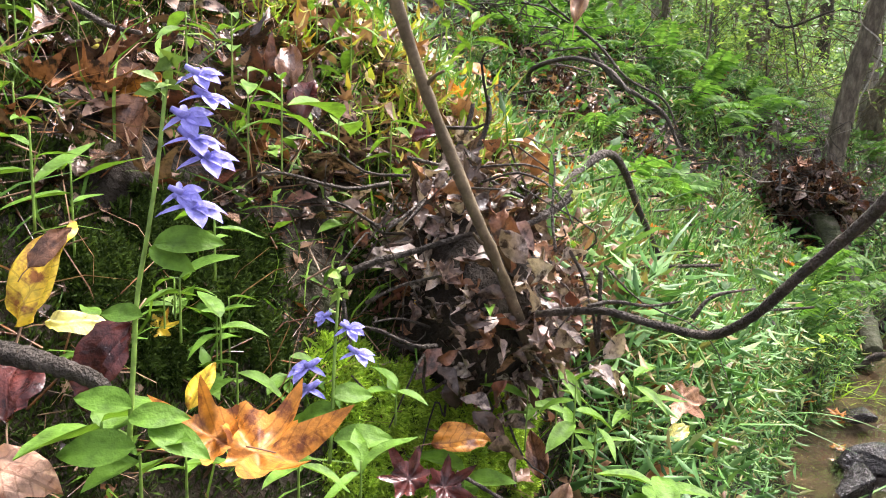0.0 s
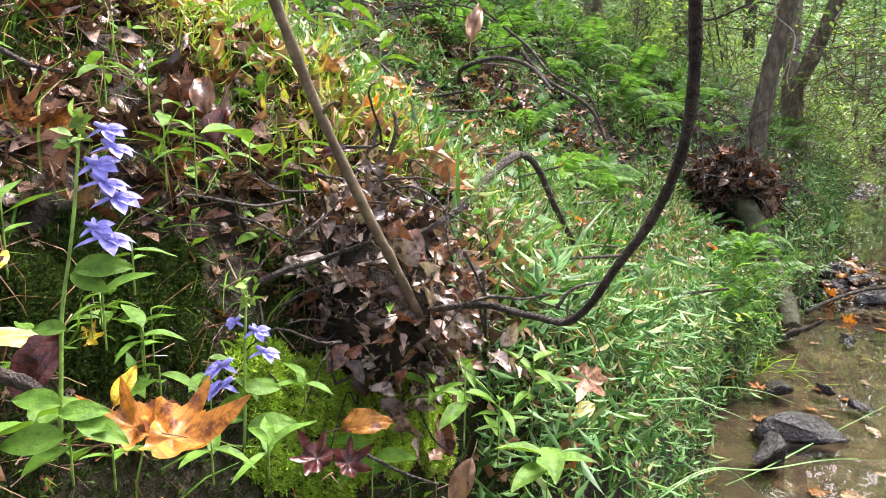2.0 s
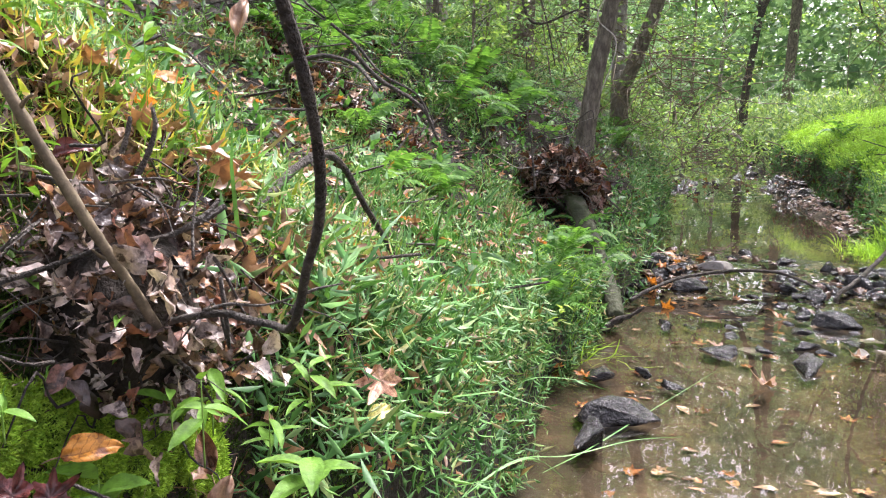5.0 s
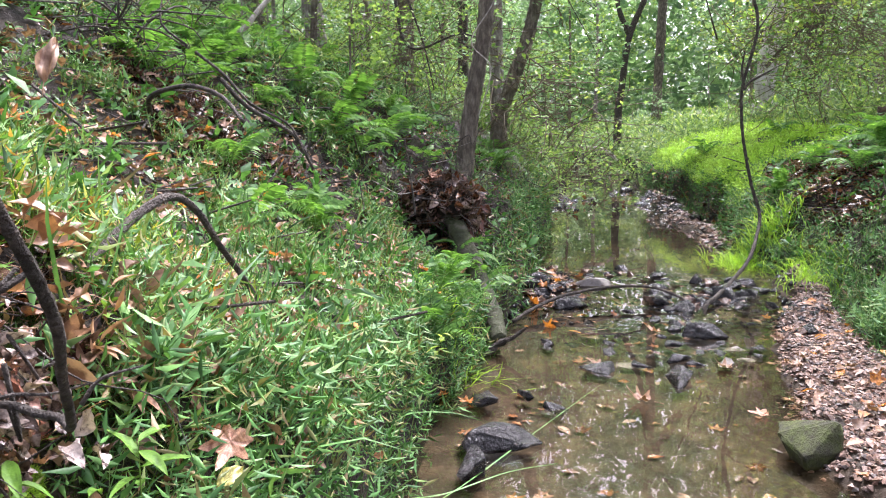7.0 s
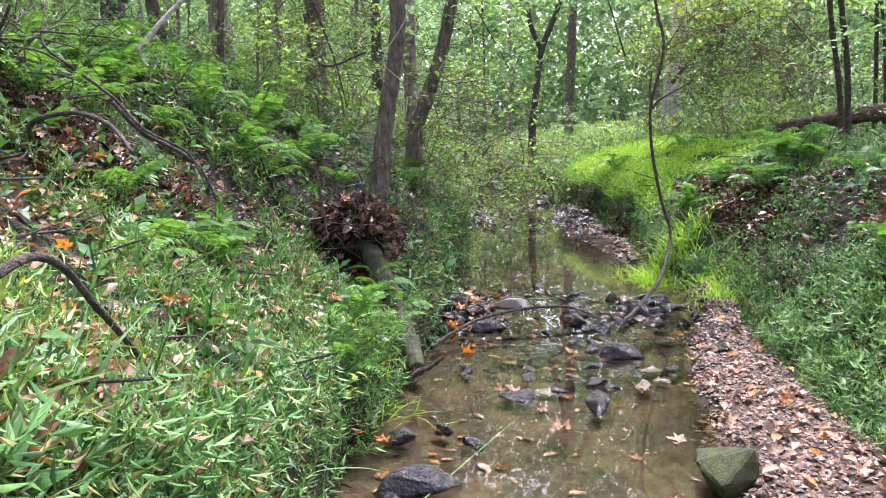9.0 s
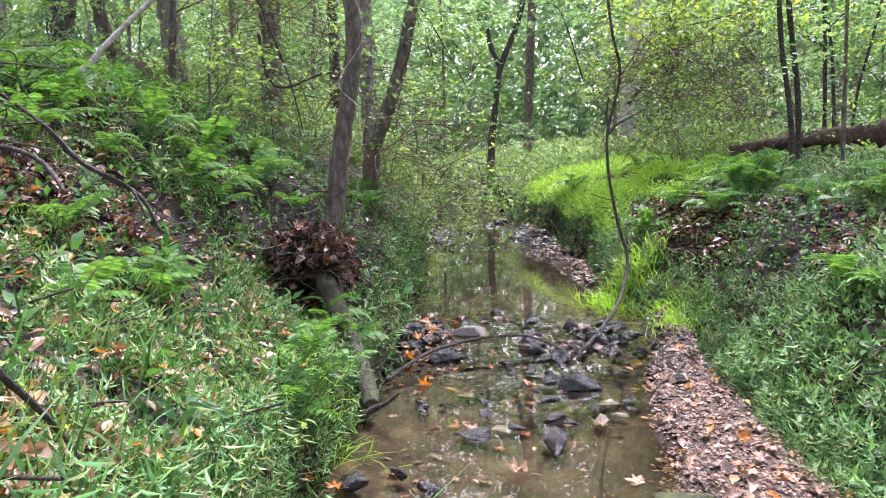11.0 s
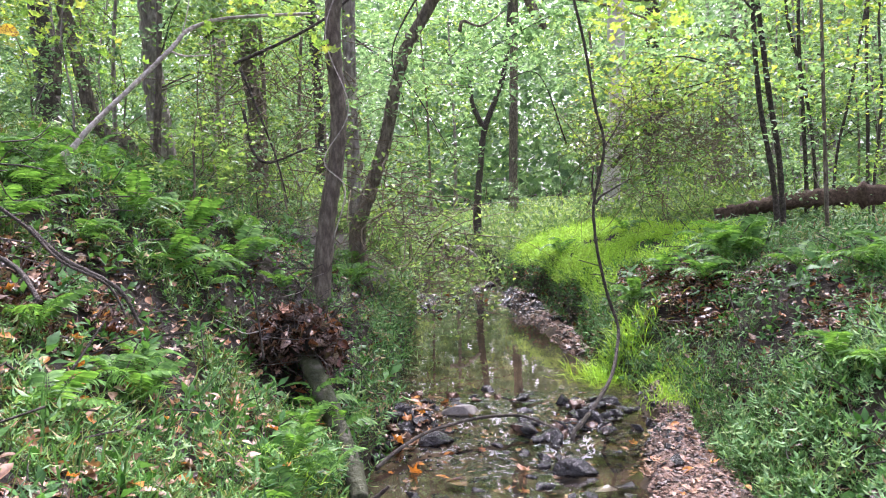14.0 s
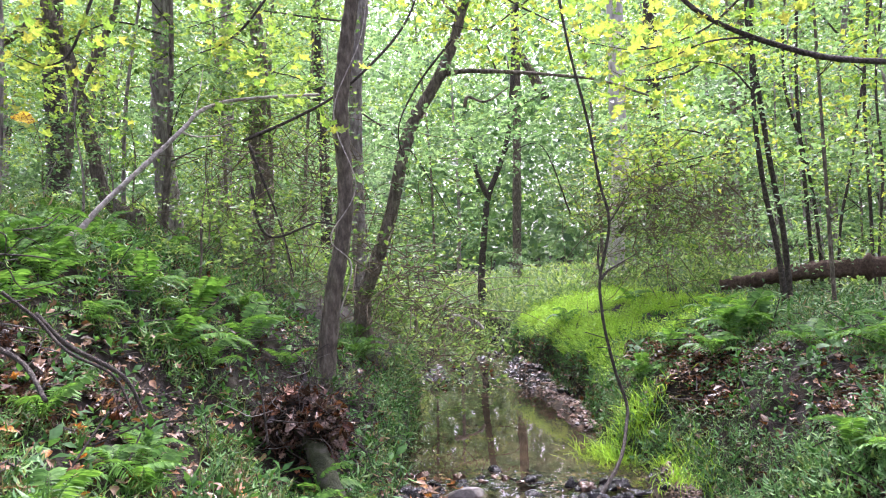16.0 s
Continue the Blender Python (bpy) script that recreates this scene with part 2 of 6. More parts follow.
def spread(template, places, turns, sizes):
    """Many turned, scaled copies of a small shape joined in one mesh. turns: Nx3x3."""
    tv, tf = template
    tv, tf = np.asarray(tv, float), [np.asarray(f) for f in tf]
    n = len(places)
    sizes = np.asarray(sizes, float).reshape(n, -1)
    if sizes.shape[1] == 1:
        sizes = np.repeat(sizes, 3, 1)
    v = np.einsum("nij,nvj->nvi", turns, tv[None] * sizes[:, None]) + np.asarray(places)[:, None]
    return v.reshape(-1, 3), [(f[None] + (np.arange(n) * len(tv))[:, None, None]).reshape(-1, f.shape[1]) for f in tf]


def turns(n, tilt=0.5, yaw=None, flip=False):
    """Random turns: any heading, tipped by up to about tilt radians."""
    yaw = rng.uniform(0, 2 * math.pi, n) if yaw is None else yaw
    a, b = rng.normal(0, tilt, n), rng.normal(0, tilt, n)
    cy, sy, ca, sa, cb, sb = np.cos(yaw), np.sin(yaw), np.cos(a), np.sin(a), np.cos(b), np.sin(b)
    z, o = np.zeros(n), np.ones(n)
    rz = np.array([[cy, -sy, z], [sy, cy, z], [z, z, o]]).transpose(2, 0, 1)
    rx = np.array([[o, z, z], [z, ca, -sa], [z, sa, ca]]).transpose(2, 0, 1)
    ry = np.array([[cb, z, sb], [z, o, z], [-sb, z, cb]]).transpose(2, 0, 1)
    return rx @ ry @ rz


def leaf_shape(width=0.45, fold=0.12, droop=0.12):
    """A pointed oval leaf, 1 long along y, folded at its midrib."""
    w = width / 2
    v = [(0, 0, 0), (-w * 0.8, 0.28, fold * 0.8), (0, 0.3, 0.02), (w * 0.8, 0.28, fold * 0.8), (-w, 0.55, fold - droop * 0.3), (0, 0.6, -droop * 0.3), (w, 0.55, fold - droop * 0.3), (0, 1, -droop)]
    f = [(0, 2, 1), (0, 3, 2), (1, 2, 5), (1, 5, 4), (2, 3, 6), (2, 6, 5), (4, 5, 7), (5, 6, 7)]
    return np.array(v), [np.array(f)]


def small_leaf(width=0.6):
    w = width / 2
    return np.array([(0, 0, 0), (-w, 0.45, 0.1), (0, 1, -0.08), (w, 0.45, 0.1)]), [np.array([(0, 2, 1), (0, 3, 2)])]


def lobed_leaf(curl=0.15, points=26, rings=2, seed=0, crumple=0.05):
    """A maple-like leaf about 1 long: five toothed lobes, curled and crumpled."""
    g = np.random.default_rng(seed)
    a = np.linspace(0, 2 * math.pi, points, endpoint=False)
    r = np.full(points, 0.27)
    for at, size, wide in ((0, 0.33, 0.3), (0.95, 0.26, 0.28), (-0.95, 0.26, 0.28), (1.85, 0.14, 0.3), (-1.85, 0.14, 0.3)):
        d = (a - at + math.pi) % (2 * math.pi) - math.pi
        r = np.maximum(r, 0.24 + size * np.maximum(0, 1 - np.abs(d) / wide / 1.25) ** 0.8)
    r = r * (1 + 0.06 * np.cos(a * 13)) * np.where(np.abs(a - math.pi) < 0.25, 0.75, 1)
    v = [(0, 0.35, 0)]
    ph = g.uniform(0, 6, 3)
    for k in np.linspace(0, 1, rings + 1)[1:]:
        z = curl * (k * r * 1.6) ** 2 + crumple * k * np.sin(a * 5 + ph[0]) + crumple * 0.7 * k * np.sin(a * 3 + 4 * k + ph[1])
        v += [(x, 0.35 + y, h) for x, y, h in zip(np.sin(a) * r * k, np.cos(a) * r * k, z)]
    n = points
    tri = [(0, 1 + (i + 1) % n, 1 + i) for i in range(n)]
    quad = [(1 + m * n + i, 1 + m * n + (i + 1) % n, 1 + (m + 1) * n + (i + 1) % n, 1 + (m + 1) * n + i) for m in range(rings - 1) for i in range(n)]
    return np.array(v), [np.array(x) for x in (quad, tri) if x]


def oval_leaf(width=0.5, fold=0.1, droop=0.15, crumple=0.02, seed=0, along=12, across=6):
    """A finer pointed oval leaf, 1 long along y."""
    g = np.random.default_rng(seed)
    ph = g.uniform(0, 6, 3)
    v = []
    for i in range(along + 1):
        t = i / along
        w = width / 2 * (math.sin(math.pi * t ** 0.85) ** 0.8 + 0.02)
        for j in range(across + 1):
            q = 2 * j / across - 1
            v.append((q * w, t, fold * abs(q) * w * 2 - droop * t * t + crumple * math.sin(7 * t + 3 * q + ph[0]) + crumple * math.sin(11 * q * w * 4 + ph[1])))
    n = across + 1
    f = [(i * n + j, i * n + j + 1, (i + 1) * n + j + 1, (i + 1) * n + j) for i in range(along) for j in range(across)]
    return np.array(v), [np.array(f)]


def blade_shape(width=0.03, bend=0.35):
    """A grass blade, 1 tall, bending over along y."""
    v = []
    for t, w in ((0, 0.7), (0.35, 1.0), (0.7, 0.75)):
        y, z = bend * t * t, t * (1 - 0.25 * bend * t)
        v += [(-width * w / 2, y, z), (width * w / 2, y, z)]
    v.append((0, bend * 1.1, 1 - 0.35 * bend))
    return np.array(v), [np.array([(0, 1, 3, 2), (2, 3, 5, 4)]), np.array([(4, 5, 6)])]


def part(name, shape, mat, parent, label=""):
    ob = mesh_object(name, shape[0], shape[1], mat, parent)
    if label:
        ob["label"] = label
    return ob

# ---------- materials ----------
# forest soil, with moss where the broad noise is high
SOIL = rough_material("dark forest soil with leaf crumbs", [(0.004, 0.003, 0.002), (0.011, 0.008, 0.005), (0.024, 0.017, 0.01), (0.02, 0.026, 0.008)], 9, 0.9, 1.0, 0.03, 90)
BED = rough_material("stream bed sand and silt", [(0.009, 0.006, 0.0034), (0.027, 0.018, 0.009), (0.07, 0.047, 0.025)], 5, 0.8, 0.8, 0.02, 60)
BARK = rough_material("brown bark", [(0.05, 0.041, 0.032), (0.135, 0.112, 0.086), (0.27, 0.235, 0.185)], 34, 0.9, 1.0, 0.05, 150, (1, 1, 0.35))
GREY_BARK = rough_material("grey bark", [(0.08, 0.068, 0.06), (0.21, 0.185, 0.165), (0.42, 0.385, 0.35)], 26, 0.9, 1.0, 0.05, 120, (1, 1, 0.3))
DARK_BARK = rough_material("dark wet bark", [(0.02, 0.017, 0.014), (0.055, 0.045, 0.036), (0.12, 0.1, 0.08)], 40, 0.75, 1.0, 0.03, 160)
PALE_BARK = rough_material("pale smooth bark", [(0.2, 0.18, 0.16), (0.4, 0.37, 0.34), (0.55, 0.52, 0.48)], 14, 0.9, 0.8, 0.015, 80, (1, 1, 0.3))
WET_STONE = rough_material("dark wet stone", [(0.006, 0.006, 0.007), (0.02, 0.019, 0.019), (0.055, 0.052, 0.05)], 20, 0.26, 1.0, 0.03, 90, None, 0.45)

# ---------- ground ----------
def spaced(knots):
    out = []
    for a, b, step in knots:
        out.append(np.arange(a, b, step))
    return np.unique(np.round(np.concatenate(out), 4))


SS = spaced([(-400, -20, 40), (-20, -2, 1.0), (-2, 0, 0.1), (0, 4, 0.035), (4, 8, 0.05), (8, 16, 0.12), (16, 30, 0.6), (30, 80, 3), (80, 440, 40)])
UU = spaced([(-400, -40, 40), (-40, -8, 2), (-8, -2, 0.25), (-2, -0.8, 0.05), (-0.8, 0.0, 0.02), (0, 1.2, 0.05), (1.2, 2.6, 0.03), (2.6, 5, 0.1), (5, 10, 0.3), (10, 40, 2), (40, 440, 40)])
gs, gu = np.meshgrid(SS, UU, indexing="ij")
gz = ground_z(gs, gu)
gx, gy = to_xy(gs, gu)
ni, nj = gs.shape
ii, jj = np.meshgrid(np.arange(ni - 1), np.arange(nj - 1), indexing="ij")
quads = np.stack([ii * nj + jj, (ii + 1) * nj + jj, (ii + 1) * nj + jj + 1, ii * nj + jj + 1], -1).reshape(-1, 4)[:, ::-1]
ms, mu = gs[:-1, :-1].ravel(), gu[:-1, :-1].ravel()
edge_l, edge_r = banks(ms)
kind_of = np.where((mu > edge_l + 0.02) & (mu < edge_r - 0.02), 1, 0)
ground = mesh_object("ground", np.stack([gx, gy, gz], -1).reshape(-1, 3), quads, [SOIL, BED], None, kind_of)
tagged(ground, "forest floor of dark soil, moss and a sandy stream bed", "ground", kind="structure")

# ---------- water ----------
wm, wnodes, wlinks, wb = material("clear shallow water", 0.0)
wb.inputs["Base Color"].default_value = (0.85, 0.78, 0.6, 1)
wb.inputs["Transmission Weight"].default_value, wb.inputs["IOR"].default_value = 1.0, 1.33
ripple = noise_node(wnodes, wlinks, 5, 2)
bump(wnodes, wlinks, wb, ripple.outputs[0], 0.035, 0.02)
ws = spaced([(-60, -2, 2), (-2, 12, 0.15), (12, 24, 0.5), (24, 60, 3)])
wu = np.linspace(0, 1, 14)
a, b = np.meshgrid(ws, wu, indexing="ij")
left_w, right_w = np.interp(a, L_S, L_U) - 0.12, np.interp(a, R_S, R_U) + 0.12
wx, wy = to_xy(a, left_w + (right_w - left_w) * b)
n1, n2 = a.shape
i1, j1 = np.meshgrid(np.arange(n1 - 1), np.arange(n2 - 1), indexing="ij")
wq = np.stack([i1 * n2 + j1, (i1 + 1) * n2 + j1, (i1 + 1) * n2 + j1 + 1, i1 * n2 + j1 + 1], -1).reshape(-1, 4)[:, ::-1]
water = mesh_object("water", np.stack([wx, wy, water_z(a)], -1).reshape(-1, 3), wq, wm)
water.visible_shadow = False
tagged(water, "clear shallow brown stream water with soft reflections", "water", kind="structure")

# ---------- more materials ----------
GREEN = leaf_material("woodland leaves", [(0.06, 0.13, 0.045), (0.11, 0.2, 0.065), (0.18, 0.3, 0.085), (0.27, 0.38, 0.1)], 0.35, 0.6, None, 30)
COOL_GREEN = leaf_material("blue-green leaves", [(0.085, 0.17, 0.1), (0.15, 0.27, 0.155), (0.25, 0.4, 0.25)], 0.35, 0.62, None, 30)
YELLOW_GREEN = leaf_material("yellow-green leaves", [(0.11, 0.22, 0.05), (0.18, 0.31, 0.065), (0.27, 0.38, 0.08), (0.33, 0.35, 0.08)], 0.45, 0.6, None, 30)
GRASS = leaf_material("stilt grass", [(0.026, 0.075, 0.018), (0.052, 0.15, 0.036), (0.09, 0.22, 0.056), (0.15, 0.3, 0.085), (0.2, 0.14, 0.06)], 0.5, 0.2, None, 25, False, 0.28)
BANK_GRASS = leaf_material("fresh bank grass", [(0.024, 0.075, 0.016), (0.058, 0.155, 0.03), (0.1, 0.23, 0.05), (0.165, 0.31, 0.075), (0.22, 0.14, 0.055)], 0.45, 0.22, None, 25, False, 0.3)
# crest and tuft grass: lime colour raised to look sunlit, sunlight painted in
LIME_GRASS = leaf_material("fine grass with sunlight in its colour", [(0.19, 0.38, 0.03), (0.3, 0.53, 0.05), (0.4, 0.62, 0.07)], 0.5, 0.4, None, 25, False, 0.2)
SHOULDER = leaf_material("yellow-green shoulder grass", [(0.07, 0.16, 0.016), (0.15, 0.27, 0.026), (0.23, 0.35, 0.04), (0.3, 0.33, 0.05), (0.32, 0.2, 0.05)], 0.5, 0.35, None, 25, False, 0.22)
FROND = leaf_material("fern fronds", [(0.05, 0.135, 0.024), (0.095, 0.225, 0.042), (0.165, 0.33, 0.07)], 0.5, 0.42, None, 25, False, 0.25)
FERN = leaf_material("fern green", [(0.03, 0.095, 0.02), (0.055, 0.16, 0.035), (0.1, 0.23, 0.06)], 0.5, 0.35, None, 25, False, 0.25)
LIGHT_HERB = leaf_material("light green herb leaves", [(0.05, 0.13, 0.04), (0.1, 0.23, 0.075), (0.17, 0.33, 0.12), (0.24, 0.36, 0.13)], 0.5, 0.35, None, 40, False, 0.28)
HERB = leaf_material("fresh herb leaves", [(0.045, 0.12, 0.014), (0.085, 0.19, 0.022), (0.15, 0.27, 0.035)], 0.55, 0.3, None, 90, False, 0.22)
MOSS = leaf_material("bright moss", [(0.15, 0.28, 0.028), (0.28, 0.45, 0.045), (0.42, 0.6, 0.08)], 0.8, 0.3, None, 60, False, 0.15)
# moss again, with the shade of the bank's hollow put into its colour
SHADED_MOSS = leaf_material("moss with shade in its colour", [(0.014, 0.026, 0.006), (0.03, 0.055, 0.01), (0.065, 0.11, 0.02)], 0.85, 0.2, None, 60, False, 0.12)
DEAD = leaf_material("dead leaves", [(0.025, 0.017, 0.012), (0.08, 0.045, 0.028), (0.17, 0.105, 0.066), (0.3, 0.22, 0.165), (0.24, 0.1, 0.035), (0.085, 0.035, 0.022)], 0.27, 0.12, (0.04, 0.025, 0.018), 70)
HEAP = leaf_material("wet rotting leaves", [(0.02, 0.013, 0.011), (0.07, 0.04, 0.029), (0.16, 0.1, 0.07), (0.28, 0.2, 0.16), (0.085, 0.028, 0.02), (0.22, 0.1, 0.045)], 0.22, 0.08, (0.02, 0.012, 0.01), 130)
PALE_HEAP = leaf_material("faded wet leaves and bark scraps", [(0.035, 0.024, 0.02), (0.13, 0.085, 0.065), (0.28, 0.21, 0.17), (0.46, 0.39, 0.35), (0.15, 0.055, 0.035), (0.34, 0.19, 0.1)], 0.24, 0.1, (0.05, 0.033, 0.027), 130)
DRY = leaf_material("dry tan leaves", [(0.13, 0.075, 0.04), (0.24, 0.14, 0.08), (0.36, 0.23, 0.15), (0.34, 0.14, 0.045)], 0.45, 0.15, (0.14, 0.07, 0.04), 60)
ORANGE = leaf_material("orange autumn leaf", [(0.5, 0.19, 0.03), (0.55, 0.26, 0.05)], 0.4, 0.3, (0.16, 0.05, 0.015), 110, True)
YELLOW = leaf_material("yellow autumn leaf", [(0.7, 0.5, 0.04), (0.75, 0.55, 0.06)], 0.4, 0.3, (0.25, 0.1, 0.03), 100, True)
PALE_YELLOW = leaf_material("pale yellow leaf", [(0.6, 0.58, 0.18), (0.65, 0.6, 0.2)], 0.35, 0.3, None, 120, True)
MAROON = leaf_material("wet maroon leaf", [(0.07, 0.02, 0.018), (0.11, 0.03, 0.025)], 0.2, 0.1, (0.03, 0.01, 0.01), 120, True)
BROWN_LEAF = leaf_material("wet brown leaf", [(0.16, 0.075, 0.04), (0.22, 0.11, 0.065)], 0.22, 0.1, (0.05, 0.022, 0.014), 110, True)
PEACH = leaf_material("faded peach leaf", [(0.5, 0.28, 0.19), (0.55, 0.34, 0.24)], 0.5, 0.2, (0.26, 0.12, 0.07), 120, True)
PETAL = leaf_material("violet-blue petals", [(0.24, 0.24, 0.74), (0.34, 0.33, 0.82)], 0.5, 0.35, None, 200)
STEM = leaf_material("green stem", [(0.14, 0.26, 0.04), (0.2, 0.32, 0.06)], 0.5, 0.1, None, 80)
TWIG = rough_material("brown twig bark", [(0.035, 0.026, 0.015), (0.1, 0.075, 0.045), (0.18, 0.14, 0.085)], 60, 0.7, 0.8, 0.002, 300)
PALE_WOOD = rough_material("bleached dead wood", [(0.12, 0.1, 0.085), (0.28, 0.25, 0.22), (0.5, 0.47, 0.42)], 40, 0.85, 0.8, 0.006, 120)
OLD_LOG = rough_material("weathered mossy log", [(0.012, 0.016, 0.006), (0.036, 0.042, 0.017), (0.1, 0.09, 0.072)], 12, 0.8, 1.0, 0.02, 90)
RED_LOG = rough_material("rotting red-brown log", [(0.03, 0.022, 0.017), (0.08, 0.052, 0.037), (0.14, 0.1, 0.075)], 30, 0.9, 1.0, 0.02, 80)
PALE_STONE = rough_material("pale grey stone", [(0.06, 0.052, 0.045), (0.13, 0.115, 0.1), (0.22, 0.2, 0.175)], 14, 0.4, 0.7, 0.01, 90)
BROWN_STONE = rough_material("rust-brown wet stone", [(0.03, 0.019, 0.013), (0.09, 0.052, 0.034), (0.19, 0.12, 0.085)], 18, 0.25, 0.9, 0.015, 90, None, 0.45)
MOSS_STONE = rough_material("moss-covered stone", [(0.03, 0.027, 0.022), (0.045, 0.05, 0.02), (0.075, 0.1, 0.025)], 22, 0.85, 1.0, 0.01, 150)
PEBBLE, pn, pl, pb = material("gravel stones", 0.5)
pr = ramp(pn, [(0.03, 0.02, 0.015), (0.11, 0.06, 0.038), (0.17, 0.095, 0.06), (0.23, 0.145, 0.1), (0.05, 0.042, 0.037)])
pg = pn.new("ShaderNodeNewGeometry")
pl.new(pg.outputs["Random Per Island"], pr.inputs[0])
pl.new(pr.outputs[0], pb.inputs["Base Color"])
bump(pn, pl, pb, noise_node(pn, pl, 90).outputs[0], 0.6, 0.004)

OVAL, NARROW, SMALL, MAPLE, MAPLE_CURLED = leaf_shape(0.5), leaf_shape(0.2, 0.05, 0.25), small_leaf(0.6), lobed_leaf(0.3), lobed_leaf(0.6, 26, 2, 3, 0.1)
LIGHT_MAPLE = lobed_leaf(0.4, 18, 1, 5, 0.08)
CRUMPLED = oval_leaf(0.55, 0.3, 0.25, 0.05, 2, 6, 4)


# ---------- trees ----------
def spray(n, spread_r=0.4, flat=0.35):
    """Offsets of n leaves about a twig's end, in a flattish layer."""
    p = rng.normal(size=(n, 3)) * (spread_r * 0.55, spread_r * 0.55, spread_r * flat * 0.5)
    p[:, 2] -= 0.25 * (p[:, 0] ** 2 + p[:, 1] ** 2) / max(spread_r, 0.01)
    return p


def crown_mesh(centres, per, radius, size, shape=None, tilt=0.45):
    """Leaves in layered sprays about the centres."""
    pts = np.vstack([np.asarray(c) + spray(per, radius * rng.uniform(0.6, 1.3)) for c in centres])
    n = len(pts)
    return spread(shape or SMALL, pts, turns(n, tilt), size * rng.uniform(0.6, 1.3, n))


def trunk_tree(name, line, r0, r1, bark, label, category="tree", limbs=(), sides=10, flare=0.5, group="", crown=None):
    """A trunk through the points of line, with limbs (line, r0, r1)."""
    base = line[0]
    thing = empty(name, base)
    part("trunk", tube(smooth_line(local(line, base), 10), r0, r1, sides + 2, 0.05 if bark is not RED_LOG else 0.12, flare), bark, thing)
    for l2, a, b in limbs:
        part("limb", tube(smooth_line(local(l2, base)), a, b, 6, 0.06), bark, thing)
    if crown:
        radius, low, mat = crown
        top = np.array(line[-1]) - np.array(base)
        centres = []
        for i in range(26):
            h = rng.uniform(low, 1.08)
            foot = np.array((top[0] * h, top[1] * h, top[2] * min(h, 0.98)))
            a, d = rng.uniform(0, 2 * math.pi), radius * rng.uniform(0.3, 1.0)
            tip = foot + (math.cos(a) * d, math.sin(a) * d, rng.uniform(0.0, 0.4) * d)
            centres.append(tip)
            if i % 4 == 0:
                part("limb", tube(smooth_line([foot, (foot + tip) / 2 + (0, 0, 0.1 * d), tip], 3), r1 * 0.45, r1 * 0.1, 5, 0.03), bark, thing)
        part("crown", crown_mesh(centres, 44, 0.8, 0.12, None, 0.5), mat, thing)
    return tagged(thing, label, category, group)


def twigs(centre, radius, n, length, r=0.006, droop=0.0, flat=1.0):
    """A loose net of thin crooked twigs."""
    out = []
    for _ in range(n):
        a = np.asarray(centre) + rng.normal(size=3) * np.array((radius, radius, radius * flat)) * 0.5
        d = rng.normal(size=3)
        d[2] = d[2] * 0.6 - droop
        d = d / np.linalg.norm(d) * length * rng.uniform(0.5, 1.3)
        k = rng.normal(size=(2, 3)) * length * 0.12
        rr = r * rng.uniform(0.5, 1.4)
        out.append(tube(smooth_line([a, a + d * 0.35 + k[0], a + d * 0.7 + k[1], a + d], 3), rr, rr * 0.35, 4, 0.0))
    return join(out)


def tall(line, top, lean=(0, 0)):
    """Carries a trunk's line on upwards to the height top."""
    x, y, z = line[-1]
    return list(line) + [(x + lean[0] * 0.5, y + lean[1] * 0.5, (z + top) / 2), (x + lean[0], y + lean[1], top)]


def grounded(line, deep=0.12):
    """Starts a line a little under the ground below its first point."""
    x, y, z = line[0]
    g = float(ground_z(*to_su(x, y)))
    return [(x, y, min(g, z) - deep)] + list(line) if z - g > 0.02 else [(x, y, g - deep)] + list(line[1:])


near_tree = trunk_tree("tree", grounded([(2.877, 5.179, 0.684), (2.892, 5.158, 0.877), (2.931, 5.106, 1.339), (2.983, 5.048, 1.724), (2.997, 5.02, 2.072), (2.965, 5.015, 2.575), (2.991, 4.971, 3.038), (3.021, 4.934, 3.346), (3.074, 4.855, 4.118), (3.095, 4.736, 6.049)]), 0.066, 0.042, BARK, "slender crooked brown trunk rising from a debris heap")
part("vine", join([tube(smooth_line(local([(2.917, 5.001, 1.188), (2.984, 4.936, 1.527), (2.868, 5.007, 1.72), (3.005, 4.892, 2.057), (2.879, 4.955, 2.553), (3.031, 4.819, 3.079), (3.059, 4.77, 3.609)], near_tree.location)), 0.005, 0.004, 5, 0.05)]), PALE_WOOD, near_tree, "pale vine winding round the trunk")
trunk_tree("tree", grounded([(3.926, 6.493, 1.209), (4.0, 6.424, 1.516), (4.124, 6.312, 1.976), (4.226, 6.207, 2.591), (4.309, 6.132, 2.898), (4.476, 5.995, 3.254), (4.58, 5.905, 3.56), (4.641, 5.847, 3.841), (4.723, 5.765, 4.277), (4.781, 5.672, 5.254), (4.814, 5.552, 7.057)]), 0.07, 0.036, BARK, "dark leaning trunk with long arching limbs",
    limbs=[([(4.497, 5.979, 3.279), (4.665, 5.858, 3.32), (5.003, 5.621, 3.3), (5.34, 5.385, 3.264), (5.678, 5.149, 3.207), (6.058, 4.889, 3.052)], 0.025, 0.008), ([(4.641, 5.848, 3.815), (4.535, 5.917, 3.922), (4.45, 5.966, 4.13)], 0.02, 0.01), ([(5.094, 6.422, 3.153), (5.122, 6.397, 3.255), (5.271, 6.294, 3.205), (5.456, 6.156, 3.341)], 0.02, 0.006)])
